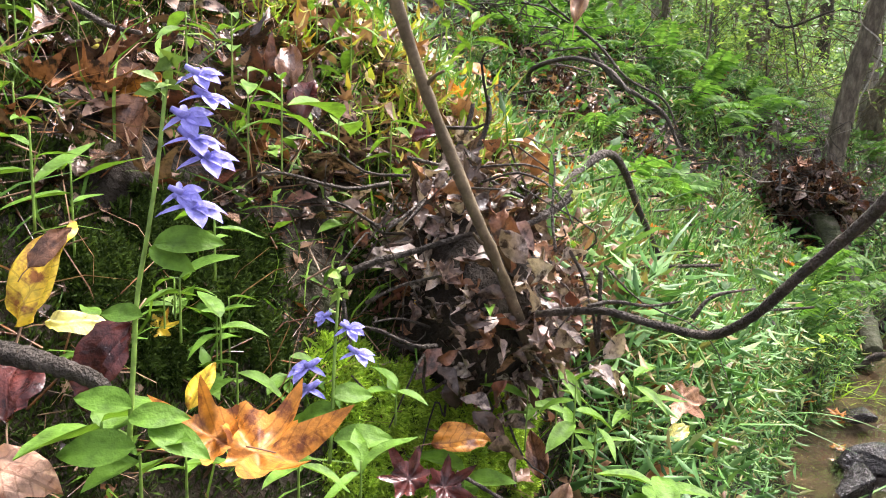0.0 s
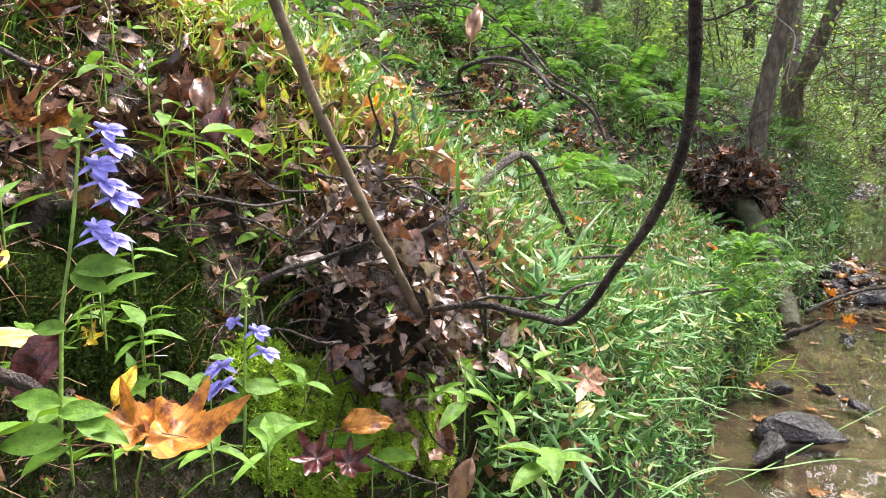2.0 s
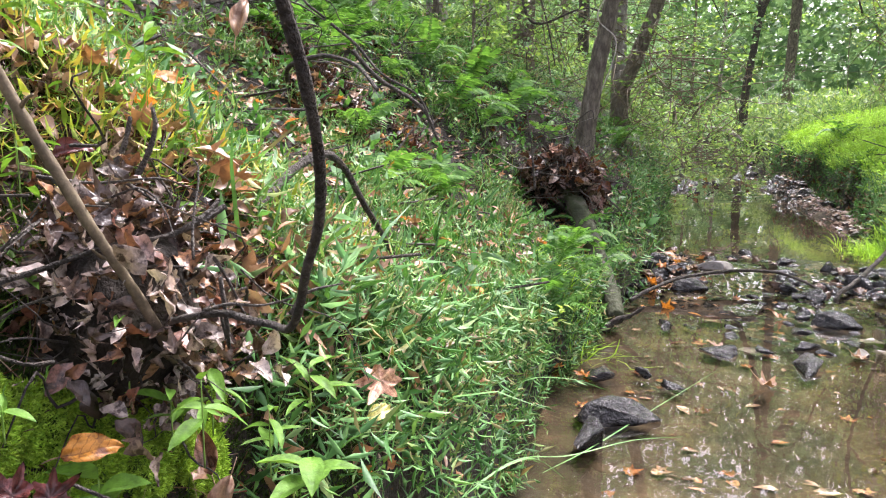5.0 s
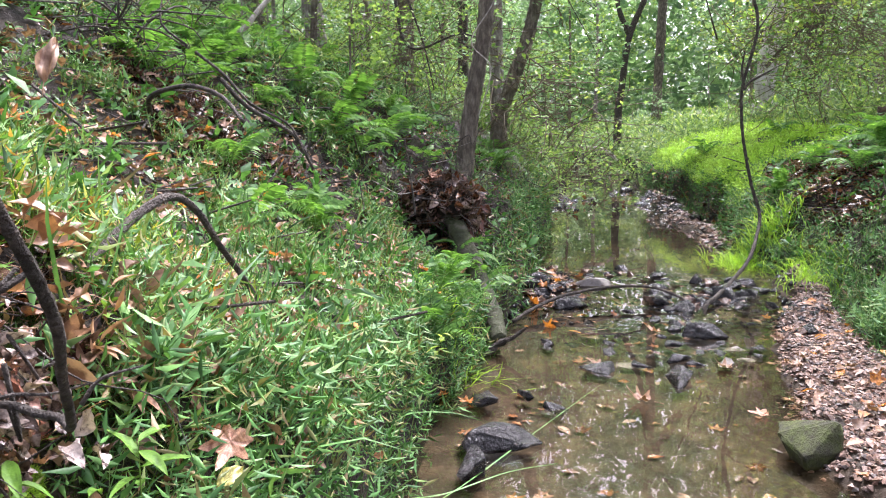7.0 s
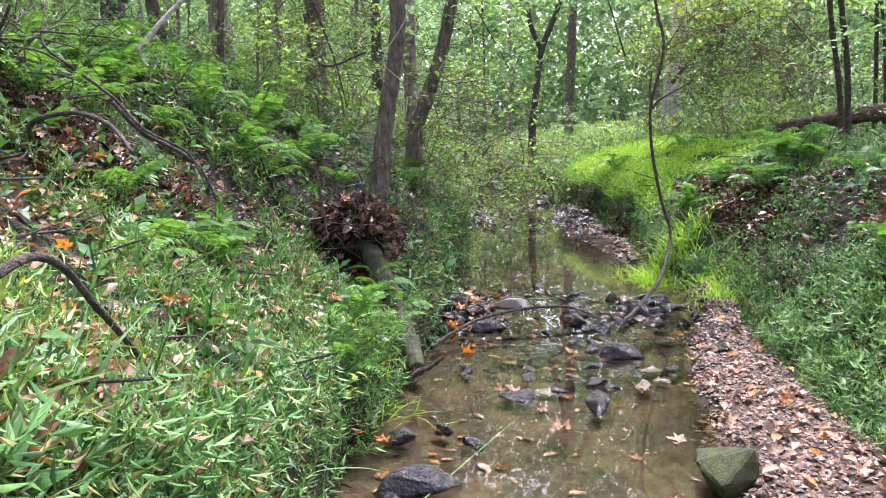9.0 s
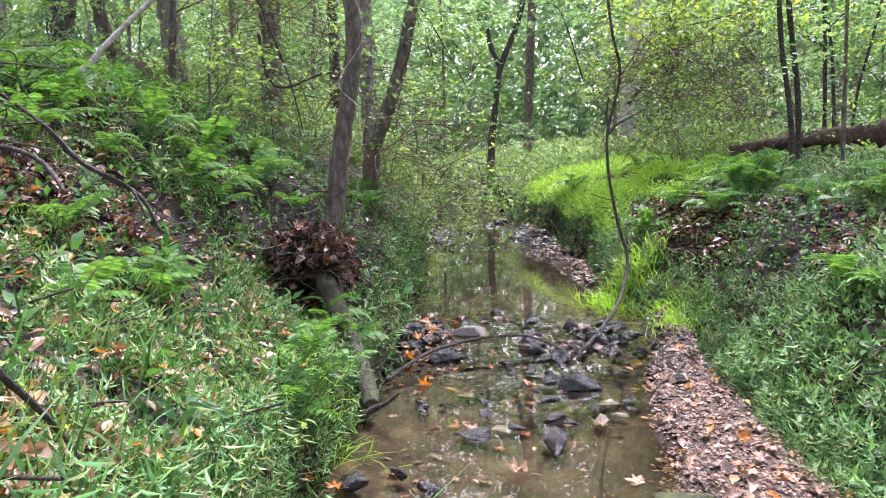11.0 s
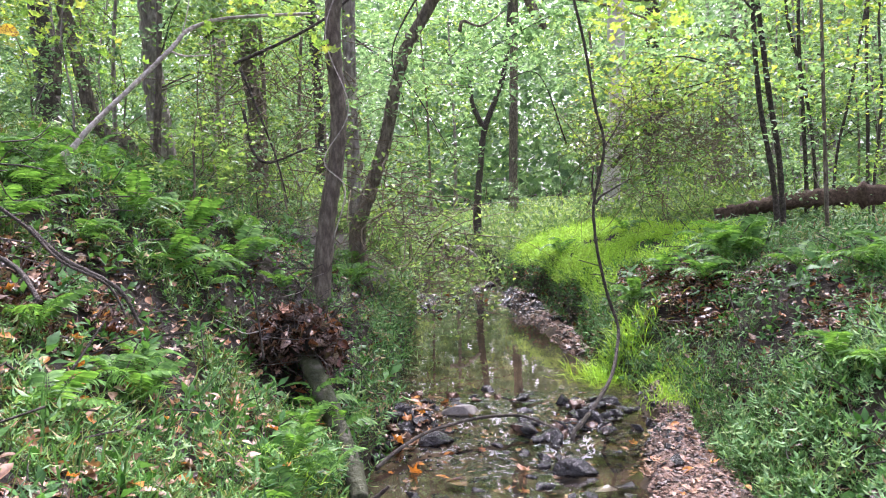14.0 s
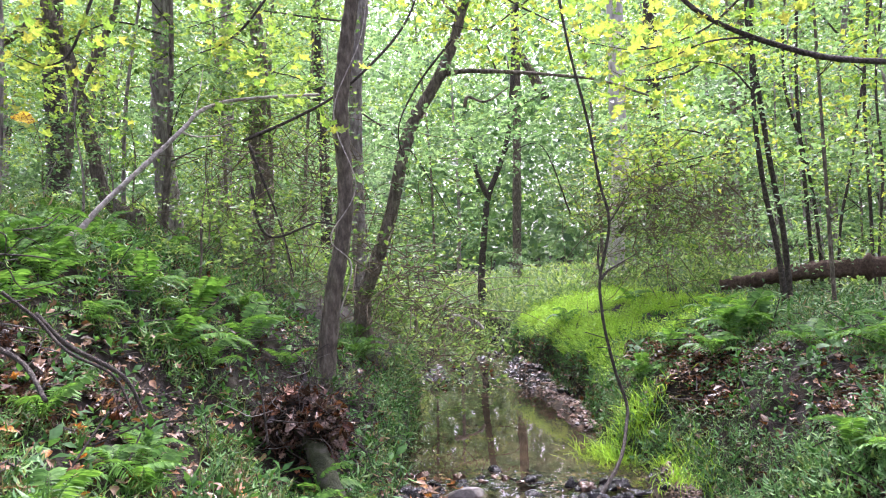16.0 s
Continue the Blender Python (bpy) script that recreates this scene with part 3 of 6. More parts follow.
trunk_tree("tree", grounded([(4.502, 7.557, 1.205), (4.49, 7.548, 1.539), (4.454, 7.514, 2.631), (4.438, 7.466, 3.723), (4.484, 7.395, 4.449), (4.524, 7.269, 6.267), (4.532, 7.1, 9.297)]), 0.08, 0.06, GREY_BARK, "pale grey trunk wrapped in thin vines")
trunk_tree("tree", grounded(tall([(3.097, 9.729, 2.022), (3.073, 9.728, 2.363), (3.013, 9.729, 3.115), (2.986, 9.697, 4.071), (2.987, 9.652, 4.889)], 12)), 0.14, 0.08, GREY_BARK, "straight grey-brown trunk with patchy bark", crown=(2.6, 0.62, GREEN))
trunk_tree("tree", grounded(tall([(2.392, 8.384, 2.109), (2.229, 8.493, 2.227), (2.102, 8.571, 2.447), (2.016, 8.604, 2.961), (1.92, 8.647, 3.419), (1.787, 8.714, 3.906), (1.66, 8.787, 4.222), (1.611, 8.797, 4.678)], 9, (-0.6, 0))), 0.075, 0.05, BARK, "curved trunk bent at its foot and forking above", crown=(2.6, 0.62, COOL_GREEN),
    limbs=[([(1.787, 8.714, 3.906), (1.591, 8.842, 4.11), (1.405, 8.978, 4.002), (1.266, 9.082, 3.893)], 0.05, 0.04), ([(1.782, 8.422, 2.577), (1.824, 8.36, 3.176), (1.978, 8.228, 3.607), (2.132, 8.096, 4.039), (2.197, 8.03, 4.419)], 0.035, 0.025)])
trunk_tree("tree", grounded(tall([(2.273, 12.755, 2.117), (2.289, 12.699, 2.95), (2.262, 12.659, 4.034), (2.222, 12.625, 5.203)], 12)), 0.18, 0.12, DARK_BARK, "broad dark trunk standing deep in the wood", crown=(2.6, 0.62, YELLOW_GREEN))
trunk_tree("tree", grounded(tall([(3.846, 8.609, 1.639), (3.802, 8.616, 2.091), (3.831, 8.571, 2.541), (3.759, 8.59, 3.123), (3.792, 8.525, 3.895), (3.725, 8.531, 4.669)], 10)), 0.12, 0.06, BARK, "vine-covered brown trunk with twisted roots", crown=(2.6, 0.62, GREEN))
trunk_tree("tree", grounded(tall([(4.98, 13.298, 2.077), (4.99, 13.232, 3.16), (5.023, 13.14, 4.44), (4.972, 13.07, 6.411)], 14)), 0.1, 0.07, GREY_BARK, "thin grey trunk in the wood", crown=(2.6, 0.62, COOL_GREEN))
trunk_tree("tree", grounded(tall([(5.977, 11.384, 1.803), (5.98, 11.343, 2.53), (5.929, 11.315, 3.714), (5.832, 11.309, 5.081)], 12)), 0.1, 0.06, DARK_BARK, "dark slim trunk behind the bank", crown=(2.6, 0.62, YELLOW_GREEN))
trunk_tree("tree", grounded(tall([(11.425, 14.287, 1.633), (11.475, 14.209, 2.427), (11.546, 14.109, 3.353), (11.77, 13.909, 4.142), (11.928, 13.754, 4.933)], 9, (0.5, 0))), 0.085, 0.05, DARK_BARK, "dark forked trunk bending over the stream", crown=(2.6, 0.62, GREEN),
    limbs=[([(11.546, 14.109, 3.353), (11.337, 14.228, 3.89), (11.281, 14.249, 4.223), (11.223, 14.258, 4.821)], 0.07, 0.04)])
trunk_tree("tree", grounded(tall([(10.166, 9.073, 1.228), (10.191, 8.999, 2.269), (10.232, 8.919, 3.215), (10.18, 8.894, 4.353), (10.143, 8.859, 5.491)], 15)), 0.155, 0.12, PALE_BARK, "straight pale grey trunk, bare to the canopy", crown=(2.6, 0.62, COOL_GREEN))
trunk_tree("tree", grounded(tall([(15.173, 12.254, 1.673), (15.14, 12.174, 3.583), (15.096, 12.095, 5.631), (15.029, 12.039, 7.542)], 15)), 0.2, 0.14, DARK_BARK, "broad dark trunk behind the brush", crown=(2.6, 0.62, YELLOW_GREEN))
trunk_tree("tree", grounded(tall([(14.696, 10.144, 1.609), (14.786, 9.989, 3.303), (14.927, 9.811, 4.754), (15.02, 9.687, 5.842)], 14, (0.8, 0))), 0.19, 0.14, BARK, "leaning brown trunk in the wood", crown=(2.6, 0.62, GREEN))
trunk_tree("tree", grounded(tall([(13.749, 15.677, 2.248), (13.734, 15.533, 5.128), (13.698, 15.452, 7.1), (13.654, 15.417, 8.313)], 14)), 0.12, 0.1, BARK, "slim brown trunk beside the stream", crown=(2.6, 0.62, COOL_GREEN),
    limbs=[([(14.348, 15.039, 6.247), (13.971, 15.26, 7.092), (13.658, 15.447, 7.707)], 0.16, 0.1)])
for line, r in (([(7.253, 4.386, 1.292), (7.19, 4.407, 1.745), (7.092, 4.447, 2.278), (7.023, 4.461, 2.917), (6.989, 4.445, 3.661), (6.995, 4.415, 4.138)], 0.036),
                ([(7.488, 4.465, 1.315), (7.436, 4.472, 1.862), (7.343, 4.508, 2.411), (7.251, 4.538, 3.068), (7.158, 4.568, 3.726), (7.133, 4.559, 4.217)], 0.04),
                ([(8.449, 4.751, 1.603), (8.391, 4.753, 2.332), (8.322, 4.759, 3.122), (8.298, 4.736, 3.85), (8.305, 4.696, 4.517)], 0.03),
                ([(8.529, 4.695, 1.6), (8.466, 4.707, 2.208), (8.364, 4.749, 2.757), (8.211, 4.824, 3.368), (8.183, 4.805, 4.096), (8.205, 4.766, 4.52)], 0.024),
                ([(8.895, 4.683, 1.569), (8.918, 4.642, 2.035), (8.967, 4.591, 2.344), (9.04, 4.506, 2.963), (9.112, 4.415, 3.706), (9.133, 4.354, 4.576)], 0.022),
                ([(9.514, 4.614, 1.566), (9.484, 4.599, 2.243), (9.438, 4.593, 2.953), (9.423, 4.555, 3.855), (9.471, 4.476, 4.691)], 0.028),
                ([(9.256, 4.429, 1.558), (9.281, 4.36, 2.521), (9.215, 4.356, 3.455), (9.26, 4.264, 4.572)], 0.022)):
    trunk_tree("sapling", grounded(tall(line, 6.5)), r * 0.75, r * 0.5, DARK_BARK, "thin bare dark sapling stem in a thicket", "sapling", sides=7, flare=0.3, group="sapling thicket by the log")

# the leaning sapling by the pool, with side twigs
sapling = trunk_tree("sapling", grounded([(3.635, 3.5, 0.05), (3.8, 3.575, 0.09), (3.985, 3.657, 0.139), (4.323, 3.827, 0.24), (4.6, 4.02, 0.37), (4.74, 4.13, 0.5), (4.707, 4.192, 0.719), (4.646, 4.22, 1.005), (4.618, 4.228, 1.208), (4.611, 4.223, 1.411), (4.662, 4.166, 1.795), (4.6, 4.193, 2.101), (4.532, 4.219, 2.528), (4.43, 4.265, 2.998), (4.361, 4.292, 3.405), (4.309, 4.302, 3.893), (4.273, 4.299, 4.421)]), 0.013, 0.009, DARK_BARK, "thin crooked sapling leaning over the pool", "sapling", sides=7, flare=0.2,
    limbs=[([(4.805, 4.393, 1.39), (4.843, 4.363, 1.453), (4.929, 4.299, 1.514), (5.016, 4.235, 1.575)], 0.012, 0.004), ([(4.805, 4.392, 1.411), (4.783, 4.401, 1.539), (4.79, 4.389, 1.666)], 0.012, 0.005), ([(4.851, 4.338, 1.813), (4.927, 4.277, 1.959), (4.968, 4.241, 2.085)], 0.006, 0.002)])
# the long dark bough that crosses behind the near trunk
bough = trunk_tree("hanging_bough", [(2.797, 6.256, 2.208), (2.854, 6.233, 1.888), (2.966, 6.159, 1.794), (3.226, 5.969, 1.9), (3.375, 5.866, 1.873)], 0.014, 0.006, DARK_BARK, "thin dark bough arching through the undergrowth", "branch", flare=0,
    limbs=[([(2.703, 6.181, 2.554), (3.032, 5.94, 2.723), (3.324, 5.724, 2.916), (3.615, 5.501, 3.242), (3.76, 5.385, 3.484), (3.839, 5.316, 3.728)], 0.014, 0.009), ([(2.885, 6.54, 2.607), (3.004, 6.475, 2.246), (3.123, 6.412, 1.86), (3.204, 6.376, 1.476)], 0.012, 0.006)])
# pale dead branch leaning up the left bank
dead = trunk_tree("dead_branch", [(1.138, 5.252, 1.64), (1.335, 5.217, 1.727), (1.464, 5.227, 1.873), (1.586, 5.243, 2.005), (1.76, 5.219, 2.185), (1.954, 5.18, 2.396), (2.053, 5.213, 2.513), (2.229, 5.192, 2.602), (2.503, 5.106, 2.647), (2.801, 5.003, 2.677)], 0.019, 0.009, PALE_WOOD, "bleached dead branch leaning over the ferny bank", "branch", flare=0.1,
    limbs=[([(1.351, 5.28, 1.732), (1.341, 5.294, 1.617), (1.315, 5.321, 1.453), (1.294, 5.346, 1.255)], 0.018, 0.014), ([(1.95, 5.251, 2.394), (2.029, 5.197, 2.356), (2.16, 5.105, 2.359)], 0.008, 0.004), ([(2.014, 5.202, 2.47), (2.048, 5.17, 2.612), (2.07, 5.145, 2.789)], 0.005, 0.002)])
# high bough at the upper edge, with bright leaves
high = trunk_tree("overhanging_bough", [(3.996, 3.154, 3.152), (4.14, 3.064, 2.941), (4.284, 2.968, 2.825), (4.441, 2.862, 2.741), (4.702, 2.684, 2.638), (4.885, 2.557, 2.597), (5.249, 2.301, 2.567)], 0.012, 0.018, DARK_BARK, "dark overhanging bough with yellow-green maple leaves", "branch", flare=0,
    limbs=[([(4.441, 2.862, 2.741), (4.233, 3.011, 2.716), (4.051, 3.144, 2.625), (3.921, 3.238, 2.582)], 0.006, 0.002), ([(4.31, 2.951, 2.809), (4.206, 3.022, 2.86), (4.102, 3.1, 2.767)], 0.005, 0.002), ([(4.808, 3.104, 2.537), (4.693, 3.178, 2.68), (4.522, 3.297, 2.72), (4.322, 3.441, 2.657)], 0.006, 0.002)])
spots = np.array([(3.919, 3.225, 2.836), (3.817, 3.311, 2.585), (3.998, 3.173, 2.77), (4.103, 3.106, 2.64), (3.895, 3.261, 2.487), (4.206, 3.023, 2.828), (4.049, 3.13, 2.896), (3.737, 3.357, 2.778), (4.311, 2.958, 2.665), (3.97, 3.176, 3.089), (4.152, 3.047, 3.084), (3.685, 3.387, 2.907), (4.414, 2.874, 2.885)]) - np.array(high.location)
part("foliage", crown_mesh(spots, 9, 0.16, 0.085, MAPLE, 0.5), YELLOW_GREEN, high)
for px in ([(2.138, 4.968, 2.913), (2.196, 4.932, 2.825), (2.081, 5.007, 2.933), (2.223, 4.905, 2.963)], [(1.295, 6.051, 2.941), (1.233, 6.098, 2.868), (1.173, 6.157, 2.566), (1.359, 6.024, 2.599), (1.111, 6.197, 2.644), (1.263, 6.063, 3.132)], [(2.774, 4.792, 2.398), (2.752, 4.804, 2.454), (2.759, 4.805, 2.344)]):
    twig = trunk_tree("leafy_twig", [tuple(np.array(px[0]) + (0.25, 0.3, 0.12)), tuple(np.array(px[0]) + (0.1, 0.12, 0.08)), px[0], px[-1]], 0.005, 0.002, DARK_BARK, "thin twig carrying yellow-green lobed leaves", "branch", flare=0)
    part("foliage", crown_mesh(np.array(px) - np.array(twig.location), 5, 0.1, 0.08, MAPLE, 0.6), YELLOW_GREEN, twig)

# fallen log on the right plateau
log = trunk_tree("fallen_log", [(7.652, 5.33, 1.293), (7.901, 5.054, 1.351), (8.118, 4.799, 1.402), (8.427, 4.482, 1.437), (8.727, 4.171, 1.461), (9.114, 3.799, 1.481)], 0.06, 0.12, RED_LOG, "rotting red-brown log lying on the plateau", "log", flare=0)
# old grey log slanting from the debris heap into the water
old = trunk_tree("old_log", [(2.332, 4.272, 0.639), (2.321, 4.076, 0.48), (2.31, 3.88, 0.335), (2.285, 3.696, 0.203), (2.245, 3.526, 0.113), (2.185, 3.374, 0.06)], 0.06, 0.04, OLD_LOG, "weathered half-rotten log slanting down into the water", "log", flare=0)
trunk_tree("fallen_branch", [(2.504, 3.786, 0.029), (2.667, 3.87, 0.058), (2.896, 3.937, 0.1), (3.076, 3.911, 0.129), (3.235, 3.875, 0.145), (3.379, 3.815, 0.149), (3.474, 3.772, 0.14), (3.531, 3.686, 0.118), (3.58, 3.57, 0.081)], 0.011, 0.007, DARK_BARK, "thin wet dark branch lying across the stones", "branch", flare=0)
trunk_tree("root", [(2.115, 3.38, -0.005), (2.17, 3.348, 0.055), (2.224, 3.313, 0.083), (2.278, 3.28, 0.133)], 0.02, 0.006, DARK_BARK, "wet dark root at the water's edge", "root", flare=0)
trunk_tree("drift_log", [(6.469, 8.634, 0.937), (6.624, 8.525, 0.917), (6.749, 8.442, 0.838), (6.811, 8.402, 0.76)], 0.03, 0.02, PALE_WOOD, "short bleached drift log on the far bank", "log", flare=0)


def debris_heap(name, centre, radius, height, nleaf, ntwig, label, size=0.07, leaves=None):
    """A mound of wet leaves, twigs and soil."""
    thing = empty(name, centre)
    a = np.linspace(0, 2 * math.pi, 18, endpoint=False)
    rings = [np.stack([np.cos(a) * r * radius * 0.85 * (1 + 0.15 * np.sin(3 * a + r * 5)), np.sin(a) * r * radius * (1 + 0.12 * np.cos(4 * a)), np.full(18, z * height) + 0.06 * height * np.sin(5 * a + 7 * r)], -1) for r, z in ((0.65, -0.75), (1.0, -0.3), (0.95, 0.15), (0.65, 0.6), (0.3, 0.85))]
    v = np.vstack(rings + [[(0, 0, 0.9 * height)]])
    f = np.array([(r * 18 + i, r * 18 + (i + 1) % 18, (r + 1) * 18 + (i + 1) % 18, (r + 1) * 18 + i) for r in range(4) for i in range(18)])
    t = np.array([(72 + i, 72 + (i + 1) % 18, 90) for i in range(18)])
    part("soil", (v, [f, t]), SOIL, thing)
    d = rng.normal(size=(nleaf, 3))
    d /= np.linalg.norm(d, axis=1)[:, None]
    d[:, 2] = np.where(d[:, 2] < -0.85, -d[:, 2], d[:, 2])
    p = d * (radius, radius, height) * rng.uniform(0.75, 1.25, (nleaf, 1)) * (1 + 0.22 * np.sin(4 * np.arctan2(d[:, 1], d[:, 0]) + 1) + 0.2 * np.sin(7 * d[:, 0] + 5 * d[:, 2]) * np.cos(6 * d[:, 1] + 2))[:, None]
    p[:, 2] -= 0.35 * np.maximum(p[:, 0], 0)
    half = nleaf // 4
    tagged(part("leaf_litter", join([spread(MAPLE_CURLED, p[:half], turns(half, 0.9), size * rng.uniform(0.6, 1.3, half)), spread(CRUMPLED, p[half:], turns(nleaf - half, 0.9), size * rng.uniform(0.6, 1.4, nleaf - half))]), leaves or HEAP, thing), kind="stuff")
    tagged(part("brushwood", twigs((0, 0, height * 0.2), radius * 1.3, ntwig, radius * 1.3, radius * 0.016, 0.2), DARK_BARK, thing), kind="stuff")
    if size > 0.05:
        tagged(part("dry_brush", twigs((0, 0, height * 0.3), radius * 1.2, ntwig // 24, radius * 1.1, radius * 0.012, 0.3), PALE_WOOD, thing, "pale dry stalks"), kind="stuff")
    return tagged(thing, label, "debris")


heap = (2.351, 4.34, 0.657)
debris_heap("debris_heap", heap, 0.21, 0.135, 800, 220, "dark heap of flood debris, twigs and dead leaves")
# the brush tangle on the right bank and the thicket of twigs on the left
for name, at, r, n, length, label in (("brush_tangle", (7.589, 6.06, 2.215), 0.9, 320, 0.9, "tangle of bare brown vines over a leaning branch"), ("brush_tangle", (9.622, 6.968, 1.942), 1.0, 120, 1.2, "low tangle of bare twigs on the plateau"),
                                      ("brush_tangle", (3.488, 6.987, 2.333), 0.9, 170, 1.0, "web of thin dark vines hanging round a trunk"), ("brush_tangle", (4.093, 5.997, 1.405), 0.6, 110, 0.9, "drooping brushwood hanging over the water"),
                                      ("brush_tangle", (4.784, 6.403, 0.741), 0.5, 80, 0.5, "dead brushwood caught at the water's edge")):
    thing = empty(name, at)
    tagged(part("brushwood", twigs((0, 0, 0), r, n, length, 0.0045, 0.3, 0.8), TWIG, thing), kind="stuff")
    part("foliage", crown_mesh(rng.normal(size=(n // 2, 3)) * r * 0.55, 18, 0.22, 0.055), GREEN, thing)
    tagged(thing, label, "brushwood")
trunk_tree("leaning_branch", [(8.262, 7.314, 1.944), (8.508, 7.121, 2.316), (8.817, 6.885, 2.648), (9.187, 6.608, 2.94), (9.497, 6.384, 3.044)], 0.028, 0.012, DARK_BARK, "dark leaning branch overgrown by vines", "branch", flare=0)


# ---------- stones ----------
def hull(points, flat=True):
    bm = bmesh.new()
    for p in points:
        bm.verts.new(p)
    res = bmesh.ops.convex_hull(bm, input=bm.verts)
    bmesh.ops.delete(bm, geom=[g for g in res["geom_interior"] if isinstance(g, bmesh.types.BMVert)], context="VERTS")
    bmesh.ops.bevel(bm, geom=list(bm.edges), offset=0.05, segments=1, affect="EDGES", clamp_overlap=True)
    bmesh.ops.triangulate(bm, faces=list(bm.faces))
    bmesh.ops.subdivide_edges(bm, edges=[e for e in bm.edges if e.calc_length() > 0.25], cuts=1)
    bmesh.ops.triangulate(bm, faces=list(bm.faces))
    for q in bm.verts:
        q.co += q.co.normalized() * (0.09 * noise.noise(q.co * 2.2 + Vector((len(points), 3, 1))) + 0.05 * noise.noise(q.co * 6))
    bm.verts.index_update()
    v = np.array([x.co[:] for x in bm.verts])
    f = np.array([[x.index for x in q.verts] for q in bm.faces])
    bm.free()
    return v, [f]


def stone_shape(k):
    g = np.random.default_rng(k)
    p = g.normal(size=(13, 3))
    p /= np.linalg.norm(p, axis=1)[:, None]
    p *= g.uniform(0.75, 1.1, (13, 1))
    p[:, 2] = np.clip(p[:, 2], -0.6, 0.75)
    return hull(p)


STONES = [stone_shape(k) for k in range(8)]


def stone(at, wide, deep, high, mat, label, k, turn, group="stones in the stream"):
    s, u = at
    x, y = to_xy(s, u)
    z = max(float(ground_z(s, u)), float(water_z(s)) - 0.03)
    v, f = STONES[k % 8]
    c, d = math.cos(turn), math.sin(turn)
    v = v * (wide / 2, deep / 2, high / 1.3)
    v = v @ np.array([(c, d, 0), (-d, c, 0), (0, 0, 1)])
    ob = mesh_object("stone", v, f, mat, None, None, False)
    ob.location = (x, y, z + high * 0.32)
    return tagged(ob, label, "stone", group)


DARK_STONES = [(5.112, 0.692, 0.18), (4.956, 0.809, 0.17), (5.193, -0.113, 0.17), (4.494, 0.852, 0.22), (5.537, 0.955, 0.14), (3.833, 0.28, 0.18), (4.223, 0.043, 0.11), (3.927, 0.514, 0.13), (3.719, 0.634, 0.21), (4.099, 0.359, 0.1), (4.307, 0.671, 0.13), (4.957, 0.136, 0.2), (5.213, 1.087, 0.21), (4.303, 1.056, 0.13), (5.139, -0.138, 0.13), (5.6, -0.139, 0.15), (5.271, 1.01, 0.11), (4.95, 0.58, 0.1), (4.892, 0.495, 0.09), (4.707, 0.729, 0.11), (4.784, 0.629, 0.1), (4.083, 0.455, 0.08), (5.075, 1.327, 0.12), (5.0, 1.391, 0.14), (4.168, 0.876, 0.11), (4.171, 0.796, 0.08), (4.17, 1.063, 0.09), (2.901, -0.065, 0.26), (2.684, -0.111, 0.2), (3.271, 0.123, 0.13), (3.403, -0.007, 0.12), (3.327, -0.204, 0.18), (4.174, 0.049, 0.1)]
BROWN_STONES = [(5.773, 0.004, 0.16), (5.716, 0.249, 0.14), (4.136, 0.578, 0.08), (5.029, -0.029, 0.1), (5.473, 0.038, 0.1), (5.686, 0.546, 0.12), (5.645, 0.676, 0.11)]
for k, (s, u, size) in enumerate(DARK_STONES):
    stone((s, u), size * 1.15, size * rng.uniform(0.65, 0.95), size * rng.uniform(0.38, 0.6), WET_STONE, "angular dark wet stone sitting in shallow water", k, rng.uniform(0, 6))
for k, (s, u, size) in enumerate(BROWN_STONES):
    stone((s, u), size, size * 0.75, size * 0.5, BROWN_STONE, "rust-brown wet stone in the riffle", k + 1, rng.uniform(0, 6))
for k, (at, size) in enumerate(zip([(5.403, 0.304), (4.013, 0.89), (4.273, 0.939), (4.095, 0.984), (3.9, 0.42), (5.802, 0.002)], [0.28, 0.19, 0.16, 0.12, 0.15, 0.16])):
    stone(at, size, size * 0.65, size * 0.3, PALE_STONE, "flat pale grey stone in the stream", k + 3, rng.uniform(0, 6))
stone((3.04, 0.974), 0.36, 0.26, 0.22, MOSS_STONE, "rounded boulder covered in green moss beside the gravel", 5, 0.6, "boulders")
for at, size in zip([(12.465, 0.872), (10.652, 0.988), (11.153, 1.265), (14.888, 1.018), (9.814, 1.325), (9.465, 1.477), (12.011, 0.674), (8.724, 1.425), (10.947, 0.398), (15.021, 1.14)], [0.3, 0.25, 0.2, 0.3, 0.2, 0.2, 0.25, 0.18, 0.2, 0.3]):
    stone(at, size, size * 0.8, size * 0.4, WET_STONE, "dark wet stone in the upper riffle", int(size * 100), rng.uniform(0, 6), "stones of the upper riffle")

for k in range(230):
    s0, u0, ds, du = ((5.35, -0.02, 0.28, 0.1), (5.7, 0.45, 0.12, 0.28), (4.95, 0.78, 0.3, 0.13), (4.3, 0.6, 0.25, 0.3), (5.45, 1.2, 0.2, 0.12), (5.2, 1.05, 0.15, 0.12))[k % 6]
    size = rng.uniform(0.045, 0.15)
    stone((rng.normal(s0, ds), rng.normal(u0, du)), size, size * rng.uniform(0.6, 0.95), size * rng.uniform(0.3, 0.55), (WET_STONE, WET_STONE, BROWN_STONE, WET_STONE, WET_STONE)[k % 5], "small wet stone heaped in the riffle between the pools", k, rng.uniform(0, 6), "stones of the riffle")


def scatter_points(n, s0, s1, v0, v1, side, keep=None, bias=1.0):
    """Random plan points on a bank: side -1 left, 1 right; v is the distance from the water."""
    s = rng.uniform(s0, s1, n)
    v = v0 + (v1 - v0) * rng.uniform(0, 1, n) ** bias
    u = np.interp(s, L_S, L_U) - v if side < 0 else np.interp(s, R_S, R_U) + v
    if keep is not None:
        k = keep(s, v)
        s, u = s[k], u[k]
    return s, u


